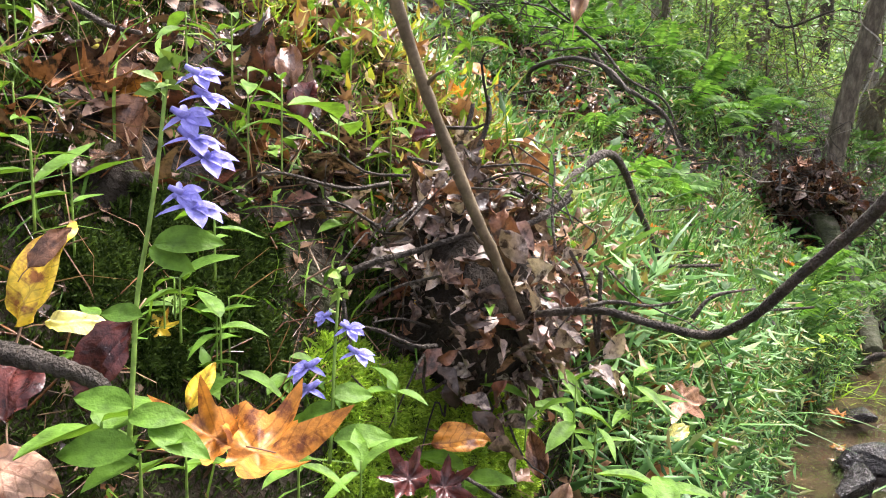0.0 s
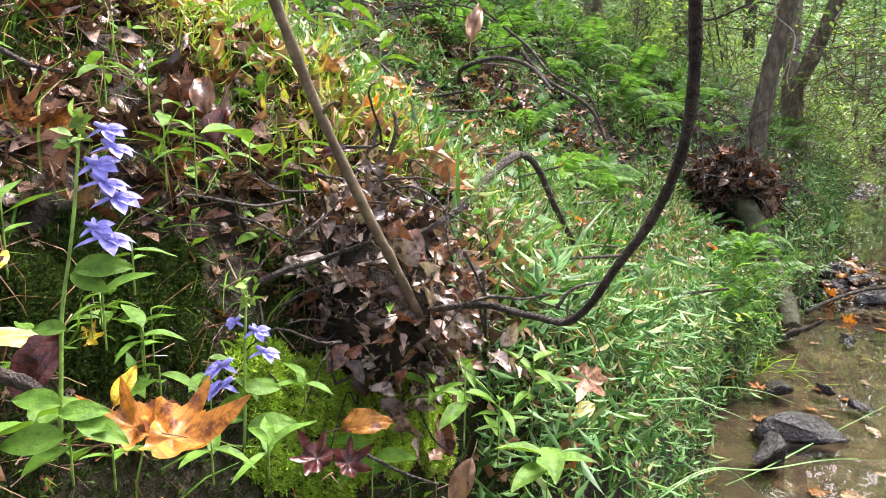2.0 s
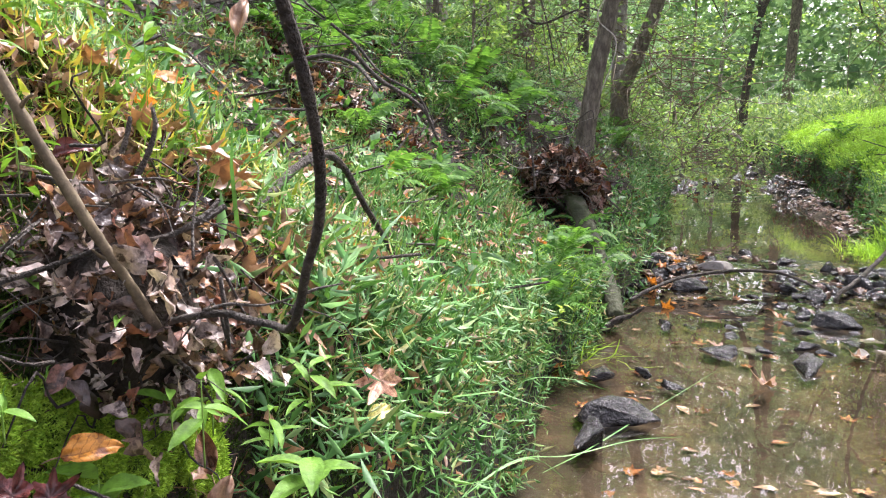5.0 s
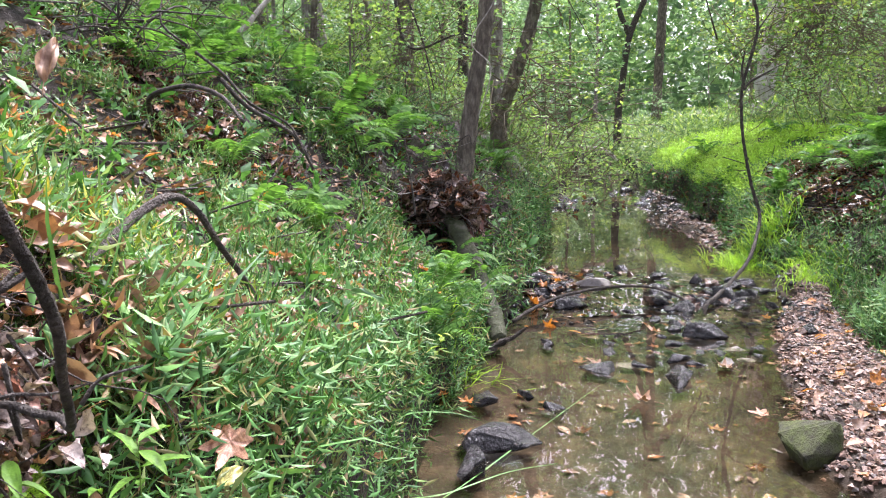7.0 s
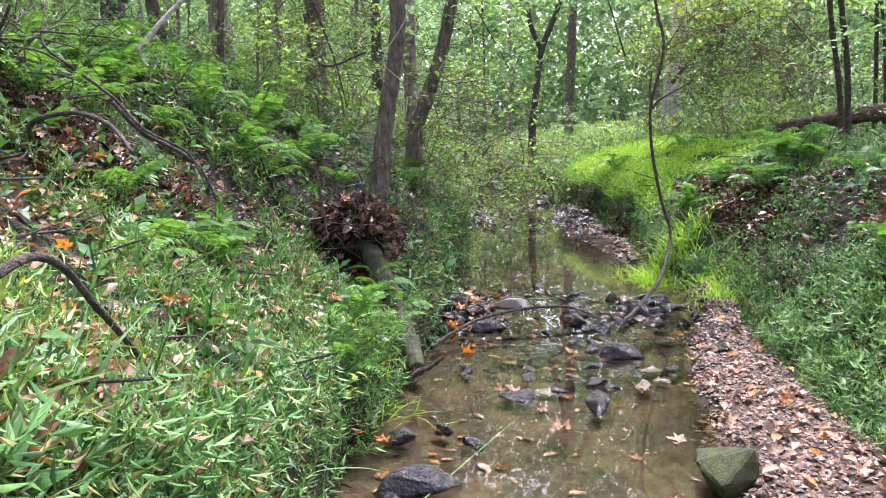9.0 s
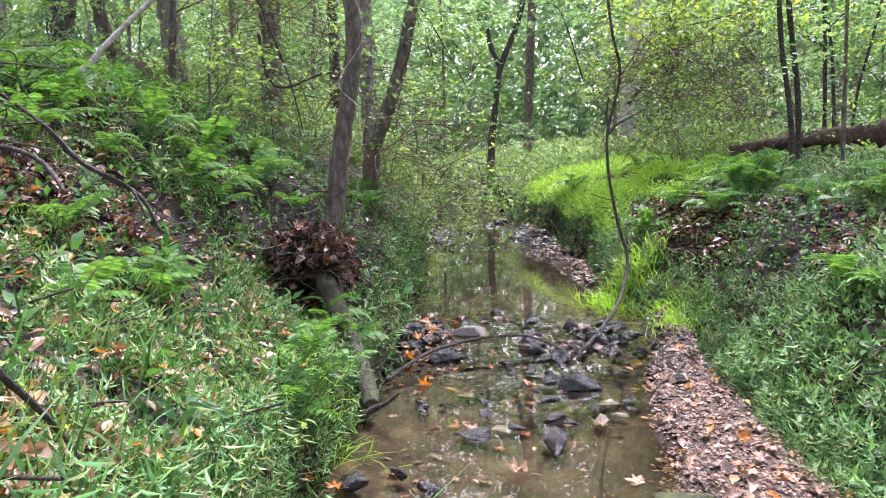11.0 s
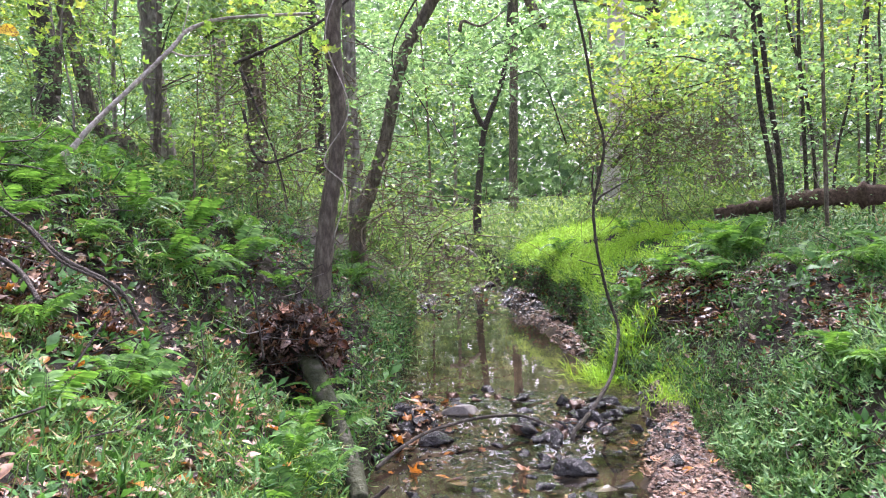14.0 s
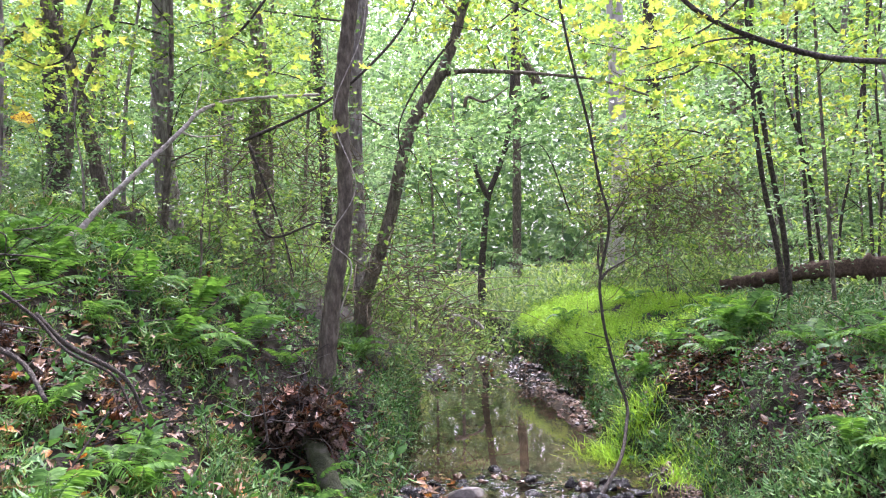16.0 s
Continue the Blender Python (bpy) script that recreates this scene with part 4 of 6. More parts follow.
def lay(s, u, up=0.0):
    x, y = to_xy(s, u)
    return np.stack([x, y, ground_z(s, u) + up], -1)


# gravel: bar, riffles and bed
pebble = (np.array([(1, 0, 0), (-1, 0.1, 0), (0, 0.9, 0.05), (0.1, -0.9, 0), (0.1, 0, 0.6), (0, 0.1, -0.6)]), [np.array([(0, 2, 4), (2, 1, 4), (1, 3, 4), (3, 0, 4), (2, 0, 5), (1, 2, 5), (3, 1, 5), (0, 3, 5)])])
pieces = []
for n, s0, s1, f0, f1, size in ((9000, 1.8, 5.6, 0.76, 1.06, 0.0095), (900, 4.6, 6.0, 0.0, 1.0, 0.018), (2200, 9.6, 13.5, 0.0, 1.0, 0.03), (700, 6.8, 11.0, 0.76, 1.05, 0.022), (700, 13, 18, 0, 1, 0.05)):
    s = rng.uniform(s0, s1, n)
    f = rng.uniform(f0, f1, n)
    l, r = np.interp(s, L_S, L_U), np.interp(s, R_S, R_U)
    if f0 > 0.5:
        f = 1.04 - (np.interp(s, BAR_S, BAR_W) + 0.06 + 0.09 * rng.uniform(0, 1, n) ** 3 + 0.04 * wob(s, s * 0.3, 4.0)) * rng.uniform(0, 1, n) ** 0.85 / (r - l)
    pieces.append(spread(pebble, lay(s, l + (r - l) * f, size * 0.3), turns(n, 0.3), size * rng.uniform(0.5, 2.0, (n, 1)) * rng.uniform(0.7, 1.2, (n, 3))))
v, f = join([pieces[0], pieces[3]])
tagged(mesh_object("gravel", v, f, PEBBLE, None, None, False), "tan and brown gravel on the stream's bar", "gravel", kind="stuff")
v, f = join(pieces[1:3] + pieces[4:])
tagged(mesh_object("gravel", v, f, WET_STONE, None, None, False), "dark wet gravel of the riffles", "gravel", kind="stuff")


# ---------- the near bank: heap, sticks, single leaves and flowers ----------
def frame_of(facing, angle, twist=0.0):
    """Axes of a leaf: its tip points at the angle (degrees, anticlockwise from the right, seen along +y); facing 0 lies flat, 1 stands towards the viewer."""
    n = Vector((0.15 * math.sin(angle), -facing, 1.05 - facing * 0.8)).normalized()
    a = radians(angle)
    y = Vector((math.cos(a), math.sin(a) * (1 - facing), math.sin(a) * max(facing, 0.15)))
    y = (y - n * y.dot(n)).normalized()
    if twist:
        n = Matrix.Rotation(twist, 3, y) @ n
    x = y.cross(n)
    return Matrix((x, y, n)).transposed().to_4x4()


LEAF_SEED = [0]


def near_leaf(place, length, shape, mat, label, facing=0.5, angle=90.0, twist=0.0, name="fallen_leaf"):
    LEAF_SEED[0] += 1
    k = LEAF_SEED[0]
    if shape == "maple":
        v, f = lobed_leaf(rng.uniform(0.1, 0.5), 52, 4, k, 0.05)
    else:
        v, f = oval_leaf(shape, rng.uniform(0.1, 0.5), rng.uniform(0.1, 0.4), 0.045, k, 16, 8)
    stalk = tube(smooth_line([(0, 0, 0), (0.01, -0.15, 0.01), (0.03, -0.3, -0.02)], 3), 0.012, 0.009, 4, 0.0)
    ob = empty(name)
    part("blade", ((v - (0, 0.4, 0)) * length, f), mat, ob)
    part("stalk", ((stalk[0] - (0, 0.4, 0)) * length, stalk[1]), DRY, ob)
    ob.matrix_world = Matrix.Translation(place) @ frame_of(facing, angle, twist)
    return tagged(ob, label, "leaf", "fallen leaves")


mound = (0.262, 1.053, 0.805)
debris_heap("leaf_heap", mound, 0.1, 0.1, 900, 110, "heap of wet faded dead leaves and twigs on the bank", 0.027, PALE_HEAP)
trunk_tree("stick", [(0.318, 0.97, 0.77), (0.29, 0.951, 0.838), (0.255, 0.935, 0.91), (0.215, 0.918, 1.0), (0.184, 0.903, 1.082), (0.14, 0.88, 1.2), (0.1, 0.86, 1.32)], 0.005, 0.0046, TWIG, "straight thin brown stick standing in the leaf heap", "stick", sides=8, flare=0, limbs=[([(0.215, 0.918, 1.0), (0.222, 0.91, 1.008), (0.229, 0.902, 1.012)], 0.0022, 0.0012), ([(0.272, 0.943, 0.874), (0.264, 0.937, 0.878), (0.258, 0.93, 0.886)], 0.002, 0.001)])
trunk_tree("curved_twig", [(0.314, 0.966, 0.81), (0.34, 0.934, 0.822), (0.363, 0.902, 0.831), (0.384, 0.869, 0.832)] + [(0.399, 0.852, 0.832), (0.408, 0.8, 0.842), (0.411, 0.75, 0.868), (0.411, 0.697, 0.906), (0.413, 0.645, 0.945), (0.405, 0.59, 0.99), (0.387, 0.547, 1.043), (0.36, 0.51, 1.1), (0.33, 0.48, 1.17)], 0.0034, 0.0026, DARK_BARK, "dark bent twig curving up out of the bank", "twig", sides=8, flare=0,
    limbs=[([(0.347, 0.895, 0.836), (0.367, 0.893, 0.841), (0.393, 0.89, 0.839), (0.419, 0.888, 0.844)], 0.002, 0.001), ([(0.414, 0.851, 0.84), (0.428, 0.851, 0.857), (0.457, 0.848, 0.864)], 0.002, 0.0008)])
for line, r in (([(0.15, 0.955, 0.842), (0.176, 0.959, 0.854), (0.205, 0.963, 0.862), (0.238, 0.967, 0.873), (0.275, 0.97, 0.884)], 0.0042), ([(0.22, 1.03, 0.868), (0.248, 1.02, 0.876), (0.285, 1.02, 0.876), (0.322, 1.03, 0.884), (0.35, 1.05, 0.9), (0.362, 1.06, 0.912)], 0.0045), ([(0.2, 1.1, 0.93), (0.223, 1.07, 0.922), (0.248, 1.06, 0.895), (0.29, 1.05, 0.889)], 0.003), ([(0.17, 0.95, 0.82), (0.2, 0.955, 0.835), (0.235, 0.95, 0.846)], 0.0022), ([(0.3, 0.96, 0.79), (0.33, 0.97, 0.76), (0.35, 0.98, 0.72)], 0.0025)):
    trunk_tree("twig", line, r * 0.75, r * 0.5, DARK_BARK, "weathered brown twig lying across the leaf heap", "twig", sides=6, flare=0, group="twigs on the leaf heap")
trunk_tree("arched_branch", [(0.386, 1.412, 0.828), (0.397, 1.483, 0.837), (0.44, 1.558, 0.864), (0.492, 1.631, 0.904), (0.544, 1.699, 0.928), (0.58, 1.75, 0.922), (0.617, 1.797, 0.887), (0.657, 1.838, 0.82), (0.7, 1.877, 0.756), (0.748, 1.907, 0.674), (0.79, 1.93, 0.574)], 0.0095, 0.0055, DARK_BARK, "dark lichen-flecked branch arching out of the grass", "branch", sides=8, flare=0)
for line, r in (([(0.155, 1.042, 0.837), (0.209, 1.049, 0.851), (0.259, 1.057, 0.867), (0.304, 1.065, 0.874), (0.342, 1.075, 0.888), (0.368, 1.088, 0.902)], 0.0055), ([(0.238, 1.168, 0.929), (0.255, 1.168, 0.949), (0.266, 1.172, 0.979), (0.269, 1.175, 0.996)], 0.004), ([(0.269, 1.213, 0.925), (0.284, 1.216, 0.957), (0.292, 1.22, 0.986), (0.289, 1.225, 1.007)], 0.004),
                ([(0.005, 0.684, 0.858), (0.03, 0.682, 0.853), (0.055, 0.68, 0.847), (0.066, 0.679, 0.84)], 0.006), ([(-0.084, 0.984, 1.061), (-0.051, 0.98, 1.044), (-0.022, 0.978, 1.038)], 0.003), ([(0.246, 0.827, 0.729), (0.278, 0.82, 0.713), (0.311, 0.814, 0.702)], 0.0016), ([(0.986, 3.85, 1.315), (1.094, 3.779, 1.186), (1.273, 3.675, 1.058), (1.344, 3.617, 0.904)], 0.012), ([(0.661, 3.641, 1.151), (0.661, 3.483, 1.212), (0.771, 3.269, 1.239), (0.86, 3.053, 1.192), (0.899, 2.852, 1.097)], 0.011),
                ([(0.852, 3.608, 1.403), (0.948, 3.532, 1.31), (1.042, 3.454, 1.187), (1.172, 3.354, 1.1), (1.224, 3.306, 0.981)], 0.007), ([(1.984, 3.945, 0.639), (1.973, 3.989, 0.88), (1.956, 4.023, 1.045)], 0.006)):
    trunk_tree("twig", line, r, r * 0.6, DARK_BARK, "thin wet twig lying on the bank", "twig", sides=6, flare=0, group="twigs on the bank")
FERNS_AT_LOG = []
for place, length, shape, mat, label, facing, angle in (
        ((0.142, 0.681, 0.809), 0.075, "maple", ORANGE, "orange maple leaf with brown blotches", 0.3, 15),
        ((0.113, 0.683, 0.816), 0.05, "maple", ORANGE, "torn orange leaf under the flowers", 0.5, 160),
        ((0.009, 0.728, 0.881), 0.062, 0.42, YELLOW, "yellow leaf with brown spots hanging upright", 0.95, 80),
        ((0.014, 0.73, 0.898), 0.03, 0.5, BROWN_LEAF, "brown leaf tip beside the yellow leaf", 0.8, 60),
        ((-0.072, 0.977, 1.023), 0.055, 0.32, PALE_YELLOW, "pale yellow leaf lying on brown litter", 0.45, 175),
        ((-0.034, 0.952, 0.999), 0.065, 0.6, BROWN_LEAF, "wet glossy brown leaf with curled edge", 0.4, 200),
        ((-0.01, 0.915, 0.966), 0.055, 0.7, BROWN_LEAF, "ragged brown leaf hanging over the bank", 0.8, 250),
        ((-0.049, 0.928, 0.975), 0.06, 0.6, DRY, "tan curled leaf on the litter", 0.7, 260),
        ((-0.013, 0.95, 0.991), 0.05, 0.5, ORANGE, "orange-brown leaf caught in the litter", 0.7, 230),
        ((0.092, 1.032, 1.018), 0.05, 0.5, BROWN_LEAF, "curled brown leaf standing on edge", 0.9, 100),
        ((0.106, 1.026, 0.986), 0.045, 0.6, MAROON, "curled maroon leaf on the litter", 0.9, 80),
        ((0.218, 1.09, 0.961), 0.04, 0.5, MAROON, "dark red leaf by the stick", 0.6, 30),
        ((0.053, 0.711, 0.847), 0.05, 0.6, MAROON, "dark maroon wet leaf on the bank", 0.7, 250),
        ((0.009, 0.699, 0.831), 0.045, 0.7, MAROON, "glossy dark leaf at the bank's lip", 0.6, 100),
        ((0.032, 0.654, 0.809), 0.04, 0.6, PEACH, "faded peach leaf on the lip", 0.5, 340),
        ((0.021, 0.743, 0.855), 0.035, 0.5, PALE_YELLOW, "yellow-green leaf fallen on moss", 0.5, 20),
        ((0.043, 0.82, 0.831), 0.025, "maple", YELLOW, "small yellow leaf on dark soil", 0.6, 20),
        ((0.093, 0.735, 0.82), 0.03, 0.4, YELLOW, "small curled yellow leaf", 0.8, 70),
        ((0.248, 0.896, 0.722), 0.048, 0.55, ORANGE, "golden-brown leaf on moss", 0.5, 10),
        ((0.211, 0.818, 0.729), 0.045, "maple", MAROON, "crumpled dark red leaf on moss", 0.6, 120),
        ((0.239, 0.816, 0.724), 0.04, "maple", MAROON, "crumpled maroon leaf on moss", 0.6, 40),
        ((0.22, 0.994, 0.812), 0.034, 0.45, YELLOW, "small bright yellow leaf stuck on the heap", 0.95, 80),
        ((0.296, 1.172, 0.86), 0.05, 0.6, DRY, "pale torn leaf on the heap", 0.7, 50),
        ((0.113, 1.061, 0.83), 0.05, 0.6, MAROON, "dark curled leaf beside a green sprout", 0.7, 120),
        ((0.58, 1.295, 0.611), 0.085, "maple", PEACH, "peach-coloured maple leaf on the grassy slope", 0.6, 250),
        ((0.575, 1.288, 0.565), 0.05, 0.5, PALE_YELLOW, "yellow leaf under a maple leaf", 0.6, 40),
        ((0.4, 1.403, 0.487), 0.06, 0.6, ORANGE, "rusty leaf in the grass", 0.6, 120),
        ((0.29, 1.484, 1.057), 0.05, 0.6, ORANGE, "orange leaf on the shoulder of the bank", 0.5, 20),
        ((0.033, 1.358, 1.092), 0.07, "maple", ORANGE, "orange-yellow leaf in bright grass", 0.6, 20),
        ((0.059, 1.299, 1.066), 0.05, "maple", YELLOW, "yellow lobed leaf in bright grass", 0.6, 80),
        ((0.34, 1.035, 0.642), 0.05, 0.45, BROWN_LEAF, "brown curled leaf at the heap's foot", 0.8, 100),
        ((0.353, 0.979, 0.621), 0.06, 0.4, DRY, "tan curled leaf at the bank's foot", 0.8, 250),
        ((0.394, 1.243, 1.118), 0.06, 0.35, DRY, "large tan leaf hanging upright on a stem", 0.95, 80),
        ((0.243, 2.601, 1.102), 0.09, "maple", ORANGE, "red-orange leaf on the shoulder", 0.4, 20),
        ((1.042, 2.035, 0.647), 0.1, 0.25, COOL_GREEN, "pale upturned leaf lying on the grass", 0.5, 330),
        ((1.002, 4.338, 2.193), 0.1, 0.6, YELLOW, "yellow leaf hanging in the air on a twig", 0.9, 160),
        ((2.24, 4.28, 0.83), 0.1, "maple", PEACH, "pink-brown leaf on top of the debris heap", 0.5, 40),
        ((2.32, 4.2, 0.72), 0.09, "maple", DRY, "tan leaf caught on the debris heap", 0.8, 200),
        ((5.302, 4.006, 0.518), 0.07, 0.6, PALE_YELLOW, "pale yellow leaf on the far bank", 0.8, 80)):
    near_leaf(place, length, shape, mat, label, facing, angle)
float_at = (3.404, 0.45)
for at, size, mat, label in ((float_at, 0.13, DRY, "tan maple leaf floating on the water"), ((3.868, 0.285), 0.09, DRY, "small tan leaf floating on the water"), ((3.269, -0.226), 0.08, ORANGE, "orange leaf floating at the edge"), ((3.909, 0.857), 0.1, DRY, "wet tan leaf on a flat stone"), ((4.52, 0.606), 0.1, PEACH, "pink-brown leaf lying on stones"), ((3.322, -0.344), 0.09, ORANGE, "brown leaf at the water's edge"), ((3.318, 0.882), 0.09, PEACH, "pale leaf beside the mossy boulder")):
    x, y = to_xy(*at)
    near_leaf((x, y, max(float(ground_z(*at)), float(water_z(at[0]))) + 0.012), size, "maple", mat, label, 0.0, rng.uniform(0, 360))


def lobelia(stem, blossoms, leaves, bud):
    base = stem[0]
    plant = empty("lobelia", base)
    curve = smooth_line(local(stem, base))
    part("stem", tube(curve, 0.0014, 0.0009, 6, 0.03), STEM, plant)
    for p, size, angle, facing in leaves:
        v, f = oval_leaf(0.5, 0.15, 0.25, 0.01, len(blossoms))
        m = np.array(frame_of(facing, angle).to_3x3())
        part("leaf", (v * size @ m.T + np.array(p) - base, f), HERB, plant)
    for p, size, turn in blossoms:
        pieces = []
        for a, w, l in ((-0.7, 0.62, 0.95), (0.0, 0.66, 1.0), (0.7, 0.62, 0.95), (2.3, 0.3, 0.75), (-2.3, 0.3, 0.75)):
            v, f = oval_leaf(w, 0.2, 0.25, 0.01, 1, 6, 4)
            c, s = math.cos(a), math.sin(a)
            pieces.append((v @ np.array([(c, -s, 0), (s, c, 0), (0, 0, 1)]), f))
        v, f = tube([(0, -0.55, 0.25), (0, -0.2, 0.1), (0, 0.1, 0.0)], 0.12, 0.2, 6, 0.0)
        m = np.array(frame_of(0.4, -25 if turn < 0 else 200, 0.3 * math.sin(turn * 5)).to_3x3())
        blossom = part("blossom", (v * size @ m.T + np.array(p) - base, f), PETAL, plant, "violet-blue lipped blossom")
        for v, f in pieces:
            part("petal", (v * size @ m.T + np.array(p) - base, f), PETAL, blossom)
    tip = curve[-1]
    v, f = spread(OVAL, tip + rng.normal(size=(14, 3)) * (0.003, 0.003, bud), turns(14, 0.8), np.full(14, 0.012))
    tagged(part("bud", (v, f), STEM, plant), kind="stuff")
    return tagged(plant, "slender lobelia with violet-blue flowers on the mossy bank", "wildflower", "lobelias")


FL1 = [(0.113, 0.677, 0.991), (0.117, 0.675, 0.981), (0.108, 0.674, 0.972), (0.112, 0.672, 0.962), (0.118, 0.671, 0.954), (0.107, 0.668, 0.938), (0.112, 0.667, 0.932)]
lobelia([(0.087, 0.65, 0.822), (0.088, 0.656, 0.862), (0.089, 0.661, 0.893), (0.093, 0.666, 0.923), (0.096, 0.671, 0.951), (0.098, 0.675, 0.976), (0.099, 0.677, 0.988)],
        [(p, s, t) for p, s, t in zip(FL1, (0.011, 0.012, 0.012, 0.014, 0.014, 0.010, 0.016), (-1.2, -1.5, -1.0, -1.6, -1.3, -1.0, -1.5))],
        [(p, s, a, f) for p, s, a, f in zip([(0.09, 0.648, 0.844), (0.092, 0.645, 0.827), (0.088, 0.647, 0.839), (0.097, 0.646, 0.835), (0.097, 0.66, 0.916), (0.095, 0.66, 0.914), (0.093, 0.655, 0.884), (0.098, 0.671, 0.982)], (0.028, 0.034, 0.026, 0.03, 0.03, 0.022, 0.02, 0.012), (165, 190, 10, 340, 10, 330, 170, 140), (0.5, 0.6, 0.5, 0.4, 0.6, 0.7, 0.6, 0.6))], 0.006)
FL2 = [(0.154, 0.809, 0.845), (0.17, 0.807, 0.838), (0.176, 0.804, 0.822), (0.144, 0.803, 0.812), (0.144, 0.801, 0.797)]
lobelia([(0.16, 0.792, 0.75), (0.161, 0.797, 0.779), (0.161, 0.803, 0.812), (0.162, 0.808, 0.846), (0.163, 0.812, 0.868)],
        [(p, s, t) for p, s, t in zip(FL2, (0.008, 0.011, 0.013, 0.015, 0.016), (0.8, -1.2, -1.5, 1.4, 1.6))],
        [(p, s, a, f) for p, s, a, f in zip([(0.162, 0.796, 0.772), (0.159, 0.8, 0.794), (0.162, 0.795, 0.765), (0.163, 0.798, 0.787)], (0.035, 0.03, 0.04, 0.028), (160, 20, 10, 200), (0.5, 0.5, 0.4, 0.6))], 0.009)


def herb(base, height, n, size, width, label="small fresh herb with pointed green leaves", lean=(0, 0), mat=None):
    plant = empty("herb", base)
    line = smooth_line([(0, 0, -0.01), (lean[0] * 0.3, lean[1] * 0.3, height * 0.5), (lean[0], lean[1], height)], 4)
    part("stem", tube(line, 0.0009, 0.0006, 5, 0.0), STEM, plant)
    for i in range(n):
        p = line[max(1, int((0.35 + 0.65 * (i + 1) / n) * (len(line) - 1)))]
        v, f = oval_leaf(width * rng.uniform(0.8, 1.2), 0.2, rng.uniform(0.1, 0.5), 0.01, i, 6, 4)
        m = np.array(Euler((rng.uniform(-0.2, 0.7), rng.uniform(-0.3, 0.3), i * 2.4 + rng.uniform(-0.4, 0.4))).to_matrix())
        part("leaf", (v * size * rng.uniform(0.7, 1.2) @ m.T + p, f), mat or HERB, plant)
    return tagged(plant, label, "herb", "herbs on the near bank")


for base, height, n, size, width in (
          ((0.07, 0.959, 0.939), 0.07, 6, 0.035, 0.3),
          ((0.049, 0.992, 1.009), 0.05, 5, 0.03, 0.4),
          ((0.016, 0.974, 1.016), 0.04, 4, 0.03, 0.4),
          ((0.102, 0.936, 0.932), 0.07, 5, 0.04, 0.25),
          ((0.14, 1.0, 0.954), 0.02, 2, 0.045, 0.7),
          ((0.185, 1.032, 0.913), 0.06, 6, 0.04, 0.25),
          ((0.148, 1.043, 0.851), 0.03, 4, 0.04, 0.6),
          ((0.277, 0.962, 0.757), 0.06, 5, 0.035, 0.25),
          ((0.342, 0.891, 0.707), 0.07, 5, 0.04, 0.3),
          ((0.084, 0.815, 0.81), 0.03, 4, 0.03, 0.45),
          ((0.072, 0.771, 0.846), 0.03, 3, 0.03, 0.4),
          ((-0.003, 0.754, 0.914), 0.05, 5, 0.04, 0.2),
          ((-0.057, 0.841, 0.94), 0.05, 4, 0.035, 0.25),
          ((0.151, 0.724, 0.766), 0.02, 4, 0.035, 0.3),
          ((0.094, 0.707, 0.773), 0.02, 4, 0.03, 0.3),
          ((0.096, 0.81, 0.781), 0.03, 4, 0.03, 0.3),
          ((0.201, 0.854, 0.762), 0.02, 4, 0.025, 0.4),
          ((0.069, 0.664, 0.815), 0.015, 3, 0.034, 0.6),
          ((0.091, 0.652, 0.805), 0.015, 3, 0.032, 0.6),
          ((0.184, 0.751, 0.752), 0.02, 4, 0.035, 0.25),
          ((0.249, 1.122, 0.859), 0.02, 3, 0.04, 0.5),
          ((0.042, 1.035, 0.903), 0.06, 6, 0.04, 0.25),
          ((0.097, 1.162, 1.063), 0.08, 6, 0.05, 0.3),
          ((0.15, 1.264, 1.077), 0.09, 7, 0.055, 0.25),
          ((0.234, 1.31, 1.065), 0.1, 7, 0.055, 0.25),
          ((0.274, 1.351, 1.018), 0.1, 7, 0.05, 0.25),
          ((0.13, 1.204, 1.019), 0.09, 6, 0.05, 0.25),
          ((-0.008, 0.811, 0.889), 0.05, 4, 0.04, 0.2),
          ((0.089, 0.786, 0.882), 0.03, 4, 0.035, 0.25),
          ((-0.113, 0.952, 0.983), 0.03, 4, 0.04, 0.25),
          ((0.313, 0.947, 0.701), 0.05, 5, 0.04, 0.3),
          ((0.348, 0.992, 0.693), 0.06, 5, 0.04, 0.3),
          ((0.257, 0.893, 0.647), 0.05, 4, 0.05, 0.5),
          ((0.441, 0.966, 0.61), 0.05, 5, 0.05, 0.5),
          ((0.407, 1.071, 0.601), 0.07, 6, 0.05, 0.25),
          ((0.458, 1.119, 0.622), 0.08, 6, 0.05, 0.3)):
    herb(base, height, n, size, width)
for _ in range(130):
    s, u = rng.uniform(0.35, 1.6), rng.uniform(-1.0, -0.38)
    herb(on_ground(s, u), rng.uniform(0.02, 0.06), int(rng.integers(3, 6)), rng.uniform(0.02, 0.035), rng.uniform(0.25, 0.5))

brush = empty("branch_pile", (0.667, 3.758, 1.56))
tagged(part("brushwood", twigs((0, 0, 0), 0.25, 34, 0.36, 0.0045, 0.0, 0.4), DARK_BARK, brush), kind="stuff")
tagged(brush, "pile of bare pale branches on the upper bank", "brushwood")


